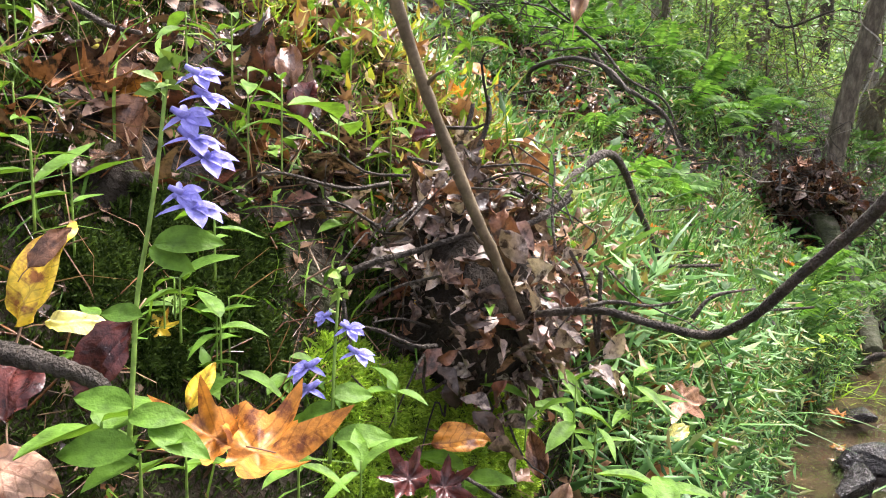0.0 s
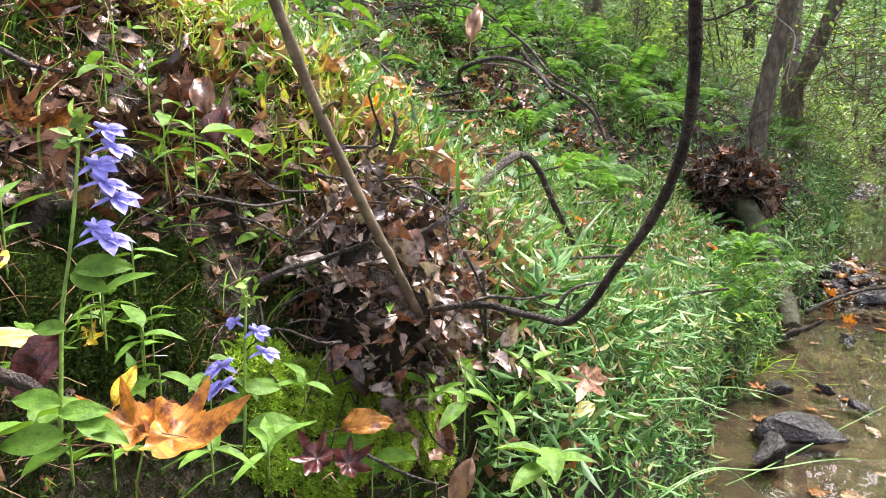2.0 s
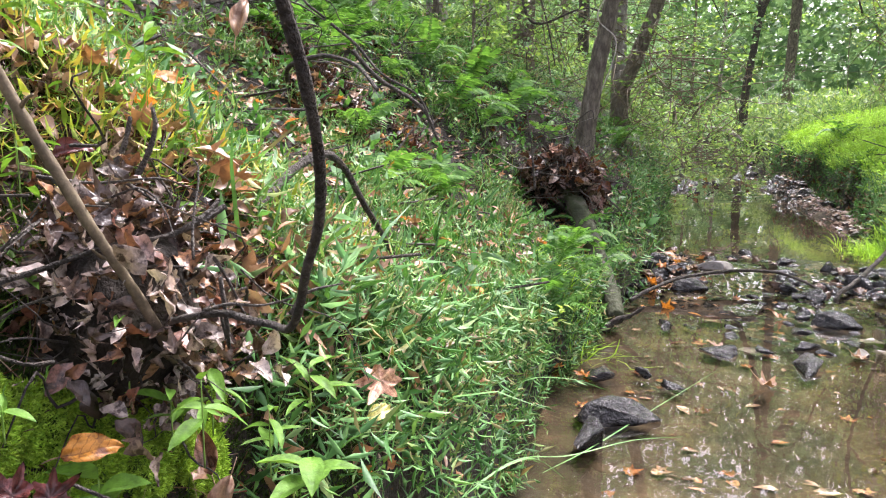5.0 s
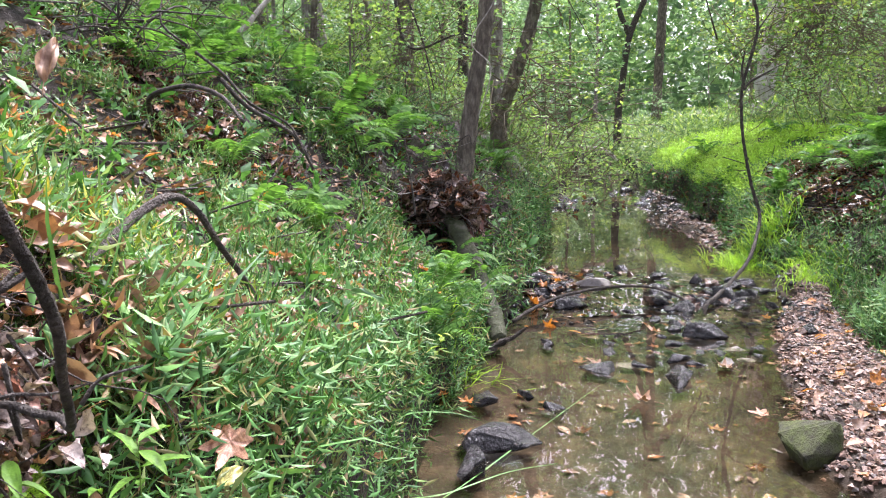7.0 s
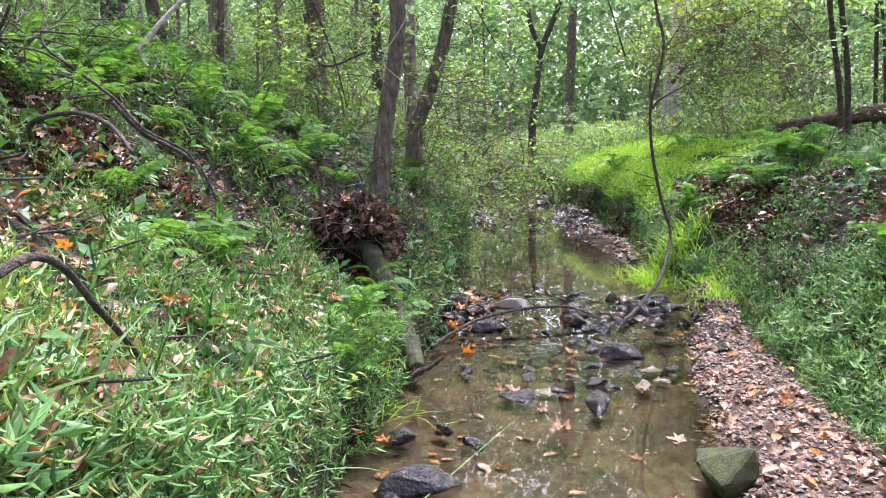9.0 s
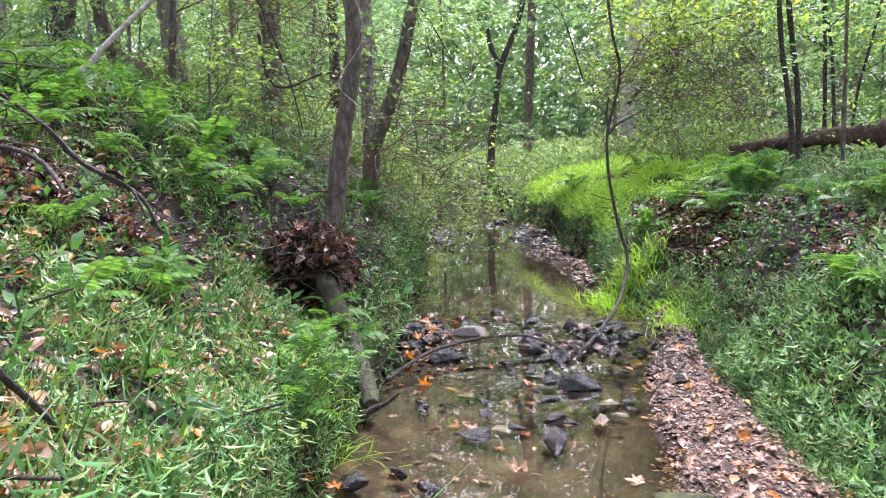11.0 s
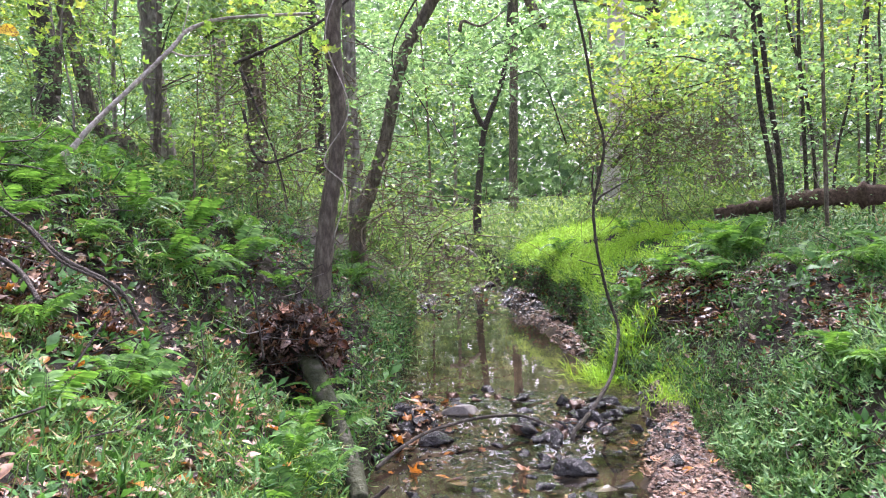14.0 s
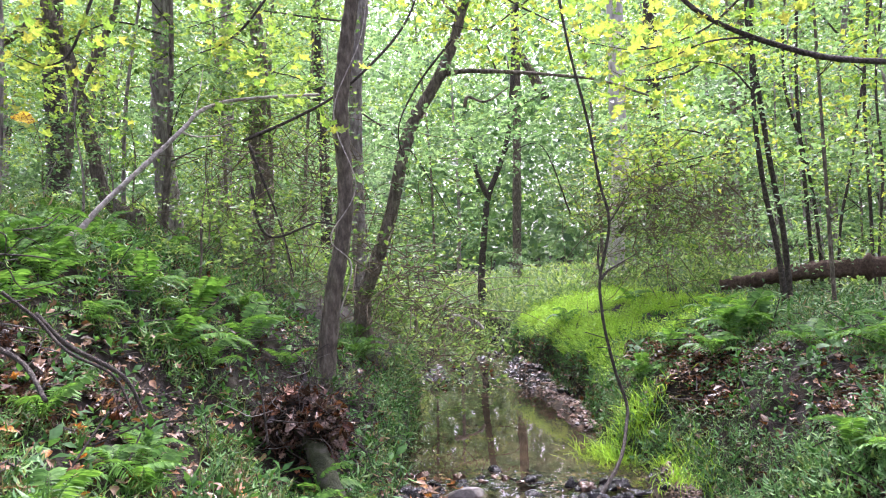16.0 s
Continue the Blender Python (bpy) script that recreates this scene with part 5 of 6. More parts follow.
def leafy_bough(line, r, n, mat, leaf=0.065, per=16, shape=None):
    """A thin bough with sprays of leaves along it."""
    thing = empty("leafy_bough", line[0])
    c = smooth_line(local(line, line[0]), 8)
    part("limb", tube(c, r, r * 0.3, 5, 0.04), DARK_BARK, thing)
    at = c[rng.integers(0, len(c), n)] + rng.normal(size=(n, 3)) * (0.28, 0.28, 0.16)
    part("foliage", crown_mesh(at, per, 0.22 if shape is None else 0.28, leaf, shape, 0.5), mat, thing)
    return tagged(thing, "leafy bough hanging into the clearing over the stream", "branch", "leafy boughs")


for line, n, mat in (([(3.914, 6.604, 3.859), (3.566, 6.846, 3.922), (3.131, 7.149, 3.988), (2.655, 7.493, 3.843)], 40, GREEN), ([(4.582, 5.625, 4.193), (4.87, 5.438, 3.884), (5.199, 5.218, 3.674), (5.527, 4.997, 3.464)], 36, YELLOW_GREEN), ([(2.592, 8.143, 3.967), (2.196, 8.416, 4.092), (1.732, 8.755, 3.879), (1.36, 9.025, 3.72)], 46, YELLOW_GREEN),
                     ([(6.719, 5.841, 4.019), (7.167, 5.539, 3.763), (7.565, 5.263, 3.69)], 40, GREEN), ([(7.303, 4.241, 3.333), (7.65, 3.991, 3.429), (7.999, 3.76, 3.153)], 36, YELLOW_GREEN), ([(4.346, 5.585, 3.481), (4.109, 5.772, 3.1), (3.973, 5.889, 2.716), (4.054, 5.853, 2.326)], 34, COOL_GREEN),
                     ([(4.976, 8.326, 3.466), (5.425, 8.032, 3.043), (5.763, 7.827, 2.419), (5.989, 7.693, 1.935)], 50, COOL_GREEN), ([(7.407, 7.291, 2.219), (7.107, 7.455, 3.092), (6.754, 7.707, 3.031)], 44, COOL_GREEN), ([(8.163, 5.494, 2.927), (7.687, 5.822, 3.07), (7.319, 6.091, 2.887)], 40, YELLOW_GREEN),
                     ([(6.948, 8.121, 4.181), (6.759, 8.226, 4.717), (6.321, 8.501, 5.337), (5.823, 8.835, 5.654)], 60, GREEN), ([(3.2, 8.364, 3.275), (3.497, 8.142, 3.509), (3.895, 7.872, 3.315)], 36, GREEN), ([(8.365, 4.761, 2.515), (8.661, 4.537, 2.809), (8.959, 4.333, 2.679)], 36, GREEN), ([(4.967, 8.244, 5.103), (5.415, 7.936, 4.953), (5.863, 7.639, 4.599), (6.254, 7.367, 4.519)], 70, GREEN), ([(8.325, 8.289, 5.771), (7.849, 8.633, 5.618), (7.373, 8.986, 5.299), (6.759, 9.423, 5.234)], 80, COOL_GREEN), ([(6.874, 10.571, 5.141), (7.322, 10.266, 4.946), (7.919, 9.865, 4.564)], 60, COOL_GREEN)):
    leafy_bough(line, 0.012, n, mat)

for line, n, mat, shape, size in (([(5.419, 3.436, 3.441), (5.298, 3.773, 3.199), (5.051, 4.142, 3.114), (4.725, 4.461, 3.213)], 17, YELLOW_GREEN, MAPLE, 0.1),
                                  ([(5.522, 3.889, 3.058), (5.423, 4.074, 2.96), (5.215, 4.341, 2.951), (5.088, 4.457, 3.028)], 9, YELLOW_GREEN, MAPLE, 0.1),
                                  ([(5.094, 5.2, 3.984), (4.922, 5.461, 3.784), (4.754, 5.657, 3.661), (4.462, 5.855, 3.718)], 12, YELLOW_GREEN, MAPLE, 0.1),
                                  ([(2.383, 4.795, 3.22), (2.25, 4.93, 3.009), (2.133, 5.008, 2.905), (2.012, 5.066, 2.848)], 8, YELLOW_GREEN, MAPLE, 0.09),
                                  ([(1.422, 5.122, 3.095), (1.319, 5.243, 2.783), (1.179, 5.283, 2.706), (1.04, 5.286, 2.749)], 9, YELLOW_GREEN, MAPLE, 0.09),
                                  ([(8.093, 8.062, 4.172), (7.775, 8.432, 3.971), (7.38, 8.856, 3.684), (7.021, 9.21, 3.382)], 60, COOL_GREEN, None, 0.12),
                                  ([(9.432, 6.614, 3.783), (9.165, 7.071, 3.532), (8.894, 7.445, 3.414), (8.481, 7.919, 3.378)], 60, COOL_GREEN, None, 0.11),
                                  ([(8.067, 5.327, 2.83), (7.842, 5.682, 2.741), (7.588, 6.034, 2.677), (7.351, 6.336, 2.604)], 50, YELLOW_GREEN, None, 0.08),
                                  ([(4.214, 7.869, 3.597), (3.82, 8.018, 3.701), (3.434, 8.159, 3.74), (2.96, 8.374, 3.544)], 40, GREEN, None, 0.09)):
    leafy_bough(line, 0.01, n, mat, size, 14, shape)

for px, size in zip([(1.719, 3.061, 0.402), (1.792, 3.008, 0.345), (1.862, 2.969, 0.367), (1.588, 3.132, 0.348), (1.764, 3.046, 0.481)], (0.16, 0.14, 0.13, 0.16, 0.12)):
    FERNS_AT_LOG.append((px, size))
weed = herb((1.507, 2.631, 0.218), 0.13, 8, 0.05, 0.35, "yellow-green weed drooping at the water's edge", (0.02, -0.01), YELLOW_GREEN)


def grass_blade(line, width, label):
    """One long narrow blade along a curve."""
    c = smooth_line(local(line, line[0]), 8)
    k = len(c)
    w = width * np.sin(np.linspace(0.5, math.pi - 0.02, k))[:, None]
    side = np.cross(np.gradient(c, axis=0), (0, 0, 1.0))
    side /= np.linalg.norm(side, axis=1)[:, None]
    v = np.vstack([c - side * w, c - (0, 0, width * 0.5), c + side * w])
    f = np.array([(r * k + i, r * k + i + 1, (r + 1) * k + i + 1, (r + 1) * k + i) for r in range(2) for i in range(k - 1)])
    ob = mesh_object("reed", v, [f], GRASS)
    ob.location = line[0]
    return tagged(ob, label, "grass blade", "long grass blades")


for line in ([(1.126, 1.881, 0.113), (1.396, 2.144, 0.026), (1.765, 2.396, 0.009), (2.232, 2.632, 0.05)], [(0.829, 1.568, 0.275), (0.947, 1.619, 0.293), (1.085, 1.657, 0.267), (1.26, 1.691, 0.267), (1.419, 1.724, 0.244)], [(0.776, 1.481, 0.302), (0.873, 1.53, 0.324), (0.965, 1.574, 0.312), (1.05, 1.609, 0.241)], [(1.082, 2.014, 0.279), (1.132, 1.99, 0.326), (1.226, 1.934, 0.334), (1.295, 1.89, 0.317)]):
    grass_blade(line, 0.0026, "long green grass blade arching over the water")

# ---------- grass, herbs and leaf litter ----------
LANCE = (np.array([(0, 0, 0), (-0.085, 0.4, 0.04), (0, 0.45, 0.0), (0.085, 0.4, 0.04), (0, 1, -0.22)]), [np.array([(0, 2, 1), (0, 3, 2), (1, 2, 4), (2, 3, 4)])])
SLIP = (np.array([(0, 0, 0), (-0.1, 0.45, 0.03), (0, 1, -0.15), (0.1, 0.45, 0.03)]), [np.array([(0, 2, 1), (0, 3, 2)])])


def stilt_grass(k, leaves=6, lean=0.25, slim=1.0, leaf=SLIP):
    """One stem, 1 tall, with narrow leaves along it."""
    g = np.random.default_rng(k)
    t = np.linspace(0, 1, 4)
    line = np.stack([lean * t ** 2 * math.cos(k), lean * t ** 2 * math.sin(k), t * 0.95], -1)
    w = 0.008
    v = np.vstack([line[[0, 2, 3]] + (w, w, 0), line[[0, 2, 3]] - (w, w, 0)])
    pieces = [(v, [np.array([(0, 1, 4), (0, 4, 3), (1, 2, 4)])])]
    for i in range(leaves):
        h = 0.3 + 0.68 * (i + g.uniform(0, 0.6)) / leaves
        p = np.array([np.interp(h, t, line[:, 0]), np.interp(h, t, line[:, 1]), h * 0.95])
        yaw = i * 2.6 + g.uniform(-0.5, 0.5)
        up = g.uniform(-0.1, 0.7)
        c, s = math.cos(yaw), math.sin(yaw)
        y = np.array((c * math.cos(up), s * math.cos(up), math.sin(up)))
        x = np.array((-s, c, 0.0))
        z = np.cross(x, y)
        shape = leaf[0] * (slim, 1, 1) * g.uniform(0.26, 0.46)
        pieces.append((shape @ np.array([x, y, z]) + p, leaf[1]))
    return join(pieces)


STILT = [stilt_grass(k, 5 + k % 3) for k in range(1, 7)]
BROAD = [stilt_grass(k, 7, 0.35, 1.15, LANCE) for k in range(21, 27)]
HERBS = [stilt_grass(k, 12, 0.3, 1.5, LANCE) for k in range(31, 35)]
FINE = [(v * (1, 1, 1), f) for v, f in (stilt_grass(k, 7, 0.4, 0.55, LANCE) for k in range(11, 17))]
BLADES = [blade_shape(0.035, b) for b in (0.15, 0.45, 0.8)]


def meadow(name, s, u, shapes, size, mat, label, tilt=0.18, kind="stuff", spread_size=0.35):
    groups = rng.integers(0, len(shapes), len(s))
    pieces = []
    for k, shape in enumerate(shapes):
        m = groups == k
        n = int(m.sum())
        if n:
            pieces.append(spread(shape, lay(s[m], u[m], -0.005), turns(n, tilt), size * np.exp(np.clip(rng.normal(0, spread_size, n), -0.8, 0.55))))
    v, f = join(pieces)
    return tagged(mesh_object(name, v, f, mat), label, "grass", kind=kind)


def bare(s, v):
    """Where dark soil and litter show through on the opposite slope."""
    holes = 0
    for a, b, da, db in ((7.4, 0.48, 0.6, 0.18), (6.2, 0.55, 0.35, 0.2), (5.95, 0.8, 0.3, 0.18), (5.7, 0.4, 0.25, 0.12), (4.75, 0.8, 0.42, 0.28), (6.7, 0.75, 0.4, 0.15)):
        holes = holes + np.exp(-((s - a) / da) ** 2 - ((v - b) / db) ** 2)
    return holes > 0.5


patches = lambda s, v: (wob(s, v, 2.5) + 0.7 * wob(s + 4, v, 6) > 0.08)
patchy = lambda s, v: (wob(s, v, 2.5) + 0.7 * wob(s + 4, v, 6) > -0.5)
dense = lambda s, v: (s > 1.25 + 0.5 * np.clip(0.5 - v, 0, 1)) | (v > 0.75)
clear = lambda s, v: ((s - 3.69) ** 2 / 0.12 + (v - 1.26) ** 2 / 0.09 > 1) & ((s - 4.72) ** 2 / 0.1 + (v - 0.4) ** 2 / 0.1 > 1) & ((np.abs(s - 4.3) > 0.16) | (v > 0.22))
meadow("grass", *scatter_points(11000, 1.2, 4.6, 0.03, 1.5, -1, lambda s, v: dense(s, v) & np.where(s > 2.3, patches(s, v), patchy(s, v)) & clear(s, v)), BROAD + FINE[:3], 0.075, BANK_GRASS, "lush stilt grass on the steep near bank", 0.3)
meadow("grass", *scatter_points(2600, 1.0, 2.2, 0.25, 1.6, -1, patchy), FINE[:3] + BROAD, 0.065, SHOULDER, "bright yellow-green grass on the bank's shoulder", 0.3)
meadow("grass", *scatter_points(9000, 4.2, 11.0, 0.05, 3.2, -1, lambda s, v: patches(s, v) & clear(s, v)), FINE + BROAD, 0.1, BANK_GRASS, "stilt grass on the wooded bank", 0.25)
meadow("grass", *scatter_points(6500, 3.2, 10.0, 1.0, 4.5, -1, lambda s, v: patches(s, v) & clear(s, v)), STILT, 0.11, BANK_GRASS, "green undergrowth on the upper slope", 0.3)
meadow("grass", *scatter_points(13000, 2.2, 8.0, 0.1, 2.2, 1, lambda s, v: (patches(s, v) | (v < 0.4)) & ~bare(s, v)), FINE + BROAD, 0.08, GRASS, "dense stilt grass on the opposite bank", 0.35)
meadow("grass", *scatter_points(5000, 2.5, 10.0, 1.5, 5.0, 1, patchy), STILT, 0.12, GRASS, "undergrowth on the plateau", 0.3)
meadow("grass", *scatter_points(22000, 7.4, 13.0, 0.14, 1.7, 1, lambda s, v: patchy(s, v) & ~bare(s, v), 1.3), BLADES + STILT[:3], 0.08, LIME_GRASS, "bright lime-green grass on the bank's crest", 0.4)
meadow("grass", *scatter_points(7000, 10.0, 24.0, 0.2, 7.0, -1), STILT, 0.3, GREEN, "undergrowth in the far wood", 0.3)
meadow("grass", *scatter_points(7000, 9.0, 24.0, 1.5, 9.0, 1), STILT, 0.3, GREEN, "undergrowth in the far wood", 0.3)
meadow("grass", *scatter_points(1200, 1.3, 4.0, 0.0, 0.6, -1), BLADES, 0.13, GRASS, "long grass blades overhanging the water", 0.45)

meadow("grass", *scatter_points(3200, 1.15, 4.4, 0.0, 0.14, -1), STILT, 0.085, GRASS, "grass hanging down over the bank's face", 0.75)
meadow("grass", *scatter_points(1600, 4.6, 10.0, 0.0, 0.2, -1), STILT, 0.11, GRASS, "grass hanging over the pool's edge", 0.75)
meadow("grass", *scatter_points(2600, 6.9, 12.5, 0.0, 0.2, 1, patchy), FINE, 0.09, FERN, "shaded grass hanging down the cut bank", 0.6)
meadow("herbs", *scatter_points(1150, 2.6, 4.7, 0.03, 0.9, 1, lambda s, v: patchy(s, v) & ~bare(s, v)), HERBS, 0.1, LIGHT_HERB, "light green leafy herbs crowding the bank over the gravel", 0.35)
meadow("herbs", *scatter_points(500, 1.4, 4.2, 0.0, 1.0, -1, patches), HERBS, 0.085, LIGHT_HERB, "light green leafy herbs in the grass", 0.35)
meadow("grass", *scatter_points(2600, 2.2, 6.9, 0.0, 0.2, 1), FINE, 0.08, GRASS, "grass hanging over the gravel and the pool", 0.7)

meadow("grass", *scatter_points(5000, 12.0, 24.0, 0.0, 2.0, 1), STILT, 0.22, GREEN, "undergrowth along the far bend", 0.4)
meadow("grass", *scatter_points(3000, 10.0, 24.0, 0.0, 1.0, -1), STILT, 0.22, GREEN, "undergrowth along the far bank", 0.4)

# bright tuft by the pool
for at, n, size in (((6.307, 1.47), 1100, 0.17), ((3.652, -0.361), 160, 0.17), ((5.25, 1.6), 300, 0.12), ((5.6, 1.66), 300, 0.12)):
    s0, u0 = at
    base = on_ground(s0, u0)
    tuft = empty("grass_tuft", base)
    p = rng.normal(size=(n, 2)) * (0.09 if n < 500 else 0.14)
    pts = np.array([on_ground(s0 + a, u0 + b) for a, b in p]) - base
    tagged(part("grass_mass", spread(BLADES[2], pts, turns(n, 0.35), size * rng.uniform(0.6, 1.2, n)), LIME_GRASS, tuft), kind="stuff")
    tagged(tuft, "thick tuft of bright drooping grass at the water", "grass tuft", "grass tufts")


def litter(name, n, s0, s1, v0, v1, side, size, mat, label, shapes=(LIGHT_MAPLE, OVAL), tilt=0.35, keep=None, up=0.012):
    s, u = scatter_points(n, s0, s1, v0, v1, side, keep)
    pieces = []
    groups = rng.integers(0, len(shapes), len(s))
    for k, shape in enumerate(shapes):
        m = groups == k
        c = int(m.sum())
        pieces.append(spread(shape, lay(s[m], u[m], up), turns(c, tilt), size * rng.uniform(0.5, 1.3, c)))
    v, f = join(pieces)
    return tagged(mesh_object(name, v, f, mat), label, "leaf litter", kind="stuff")


litter("leaf_litter", 2600, 0.1, 1.35, 0.12, 1.3, -1, 0.05, HEAP, "wet brown leaf litter on the near bank", shapes=(MAPLE, MAPLE_CURLED, CRUMPLED, OVAL), tilt=0.35, keep=lambda s, v: v > 0.22 - 0.2 * np.clip((s - 0.95) * 4, 0, 1))
litter("leaf_litter", 3500, -5.0, 0.15, 0.05, 4.0, -1, 0.06, DEAD, "dead leaves on the bank")
litter("leaf_litter", 3000, -5.0, 2.6, 0.05, 4.0, 1, 0.06, DEAD, "dead leaves on the opposite bank")
meadow("grass", *scatter_points(3000, -5.0, 0.0, 0.1, 4.0, -1, patches), STILT, 0.1, GRASS, "stilt grass on the bank", 0.3)
meadow("grass", *scatter_points(3500, -5.0, 2.4, 0.1, 4.0, 1, patches), STILT, 0.1, GRASS, "stilt grass on the opposite bank", 0.3)
litter("leaf_litter", 4600, 1.2, 7.0, 0.05, 3.0, -1, 0.062, DEAD, "dead leaves among the grass")
litter("leaf_litter", 380, 1.15, 2.4, 0.0, 0.4, -1, 0.05, DRY, "tan dry leaves hanging in the grass over the bank", up=0.04, tilt=0.9, shapes=(OVAL, NARROW))
litter("leaf_litter", 60, 1.3, 4.0, 0.1, 1.2, -1, 0.06, ORANGE, "orange leaves scattered in the grass", up=0.07)
litter("leaf_litter", 900, 1.05, 1.9, 0.0, 1.2, -1, 0.04, DRY, "rusty dry leaves tangled in the near grass", up=0.045, tilt=0.7, shapes=(OVAL, CRUMPLED, LIGHT_MAPLE))
litter("leaf_litter", 70, 1.0, 2.2, 0.2, 1.3, -1, 0.045, ORANGE, "orange leaves on the bank shoulder", up=0.05, tilt=0.5)
litter("leaf_litter", 1000, 1.2, 4.8, 0.1, 1.6, -1, 0.055, DRY, "tan fallen leaves caught in the grass", up=0.06)
litter("leaf_litter", 3600, 2.5, 8.0, 0.1, 3.0, 1, 0.065, DEAD, "dead leaves on the opposite bank")
litter("leaf_litter", 900, 6.9, 12.5, 0.0, 0.18, 1, 0.06, DEAD, "dead leaves and scraps caught on the cut bank", tilt=0.8)
litter("leaf_litter", 700, 3.29, 4.09, 0.91, 1.61, -1, 0.06, HEAP, "wet brown leaves lying in a hollow of the slope", shapes=(MAPLE_CURLED, OVAL, LIGHT_MAPLE), tilt=0.5)
litter("leaf_litter", 11000, 4.3, 8.2, 0.2, 1.2, 1, 0.05, DEAD, "dark dead leaves on the bare soil of the slope", keep=bare)
litter("leaf_litter", 26, 2.2, 5.0, -0.45, 0.05, 1, 0.07, ORANGE, "orange leaves on the gravel bar", tilt=0.25, up=0.02)
litter("leaf_litter", 170, 2.2, 5.0, -0.45, 0.05, 1, 0.06, DRY, "tan leaves strewn over the gravel bar", tilt=0.25, up=0.02)
litter("leaf_litter", 70, 4.9, 5.8, 0.05, -0.35, -1, 0.075, DRY, "orange and brown leaves caught among the stones", tilt=0.3, up=0.03)
litter("leaf_litter", 16, 4.5, 5.6, -0.02, -0.4, -1, 0.085, ORANGE, "orange leaves washed up beside the stones", tilt=0.3, up=0.05)
litter("leaf_litter", 200, 4.6, 5.9, 0.1, -1.3, -1, 0.05, DEAD, "dark wet leaves and scraps jammed between the stones", tilt=0.5, up=0.04)
litter("leaf_litter", 200, 9.5, 12.5, 0.1, -1.4, -1, 0.07, DEAD, "dark leaves on the upper riffle", tilt=0.4, up=0.05)
litter("sunken_leaves", 190, 1.5, 5.0, -0.1, -1.4, -1, 0.07, DEAD, "brown leaves lying on the stream bed", shapes=(MAPLE, OVAL), tilt=0.1, up=0.008)

# moss on the near bank: very fine tufts, in the colour darkened for shade
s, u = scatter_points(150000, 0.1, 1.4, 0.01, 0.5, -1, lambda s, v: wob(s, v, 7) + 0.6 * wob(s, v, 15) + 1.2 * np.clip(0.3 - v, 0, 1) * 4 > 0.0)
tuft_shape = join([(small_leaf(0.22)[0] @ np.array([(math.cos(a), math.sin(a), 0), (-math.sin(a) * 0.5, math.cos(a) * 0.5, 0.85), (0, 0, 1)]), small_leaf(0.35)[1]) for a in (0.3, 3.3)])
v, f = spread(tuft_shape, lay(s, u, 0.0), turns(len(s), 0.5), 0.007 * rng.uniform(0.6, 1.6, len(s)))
tagged(mesh_object("moss", v, f, SHADED_MOSS), "green moss on the bank face, its colour darkened for shade", "moss", kind="stuff")


def moss_cushion(s, u, wide, mat, label):
    """A rounded cushion of fine upright moss shoots on the bank face."""
    base = Vector(on_ground(s, u, -wide * 0.1))
    slope = Vector((float(ground_z(*to_su(base.x - 0.02, base.y)) - ground_z(*to_su(base.x + 0.02, base.y))), float(ground_z(*to_su(base.x, base.y - 0.02)) - ground_z(*to_su(base.x, base.y + 0.02))), 0.04)).normalized()
    thing = new("moss_cushion")
    thing.empty_display_size = 0.05
    thing.matrix_world = Matrix.Translation(base) @ Vector((0, 0, 1)).rotation_difference(slope).to_matrix().to_4x4()
    a, rows = np.linspace(0, 2 * math.pi, 16, endpoint=False), []
    for r, z in ((1.0, -0.25), (0.95, 0.05), (0.75, 0.26), (0.42, 0.38), (0.1, 0.42)):
        rows.append(np.stack([np.cos(a) * r, np.sin(a) * r, z + 0.06 * np.sin(3 * a + 5 * r)], -1) * wide * 0.9 * (1 + 0.12 * np.sin(4 * a + s * 30))[:, None])
    v = np.vstack(rows)
    f = np.array([(r * 16 + i, r * 16 + (i + 1) % 16, (r + 1) * 16 + (i + 1) % 16, (r + 1) * 16 + i) for r in range(4) for i in range(16)])
    part("body", (v, [f]), SHADED_MOSS, thing)
    n = int(2200000 * wide * wide)
    d = rng.normal(size=(n, 3))
    d[:, 2] = np.abs(d[:, 2])
    d /= np.linalg.norm(d, axis=1)[:, None]
    p = d * (wide, wide, wide * 0.42) * (1 + 0.14 * np.sin(9 * d[:, :1] + 7 * d[:, 1:2]) + 0.06 * np.sin(31 * d[:, :1]) * np.sin(27 * d[:, 1:2]))
    tagged(part("moss", spread(tuft_shape, p, turns(n, 0.7), 0.006 * rng.uniform(0.5, 1.6, n)), mat, thing), kind="stuff")
    return tagged(thing, label, "moss", "moss cushions")


for s, u, wide in ((0.852, -0.4, 0.04), (0.897, -0.391, 0.035), (0.965, -0.385, 0.042), (1.051, -0.382, 0.045), (1.085, -0.371, 0.04), (0.929, -0.373, 0.035), (0.847, -0.416, 0.032), (1.0, -0.372, 0.035), (0.88, -0.37, 0.035), (0.83, -0.385, 0.03), (1.02, -0.4, 0.03), (1.12, -0.385, 0.03)):
    moss_cushion(s, u, wide, MOSS, "bright green cushion of moss under the leaf heap")
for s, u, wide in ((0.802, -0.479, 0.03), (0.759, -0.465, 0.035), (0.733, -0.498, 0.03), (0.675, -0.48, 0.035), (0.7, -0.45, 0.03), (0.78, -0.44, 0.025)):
    moss_cushion(s, u, wide, SHADED_MOSS, "green moss cushion, its colour darkened for the bank's shade")

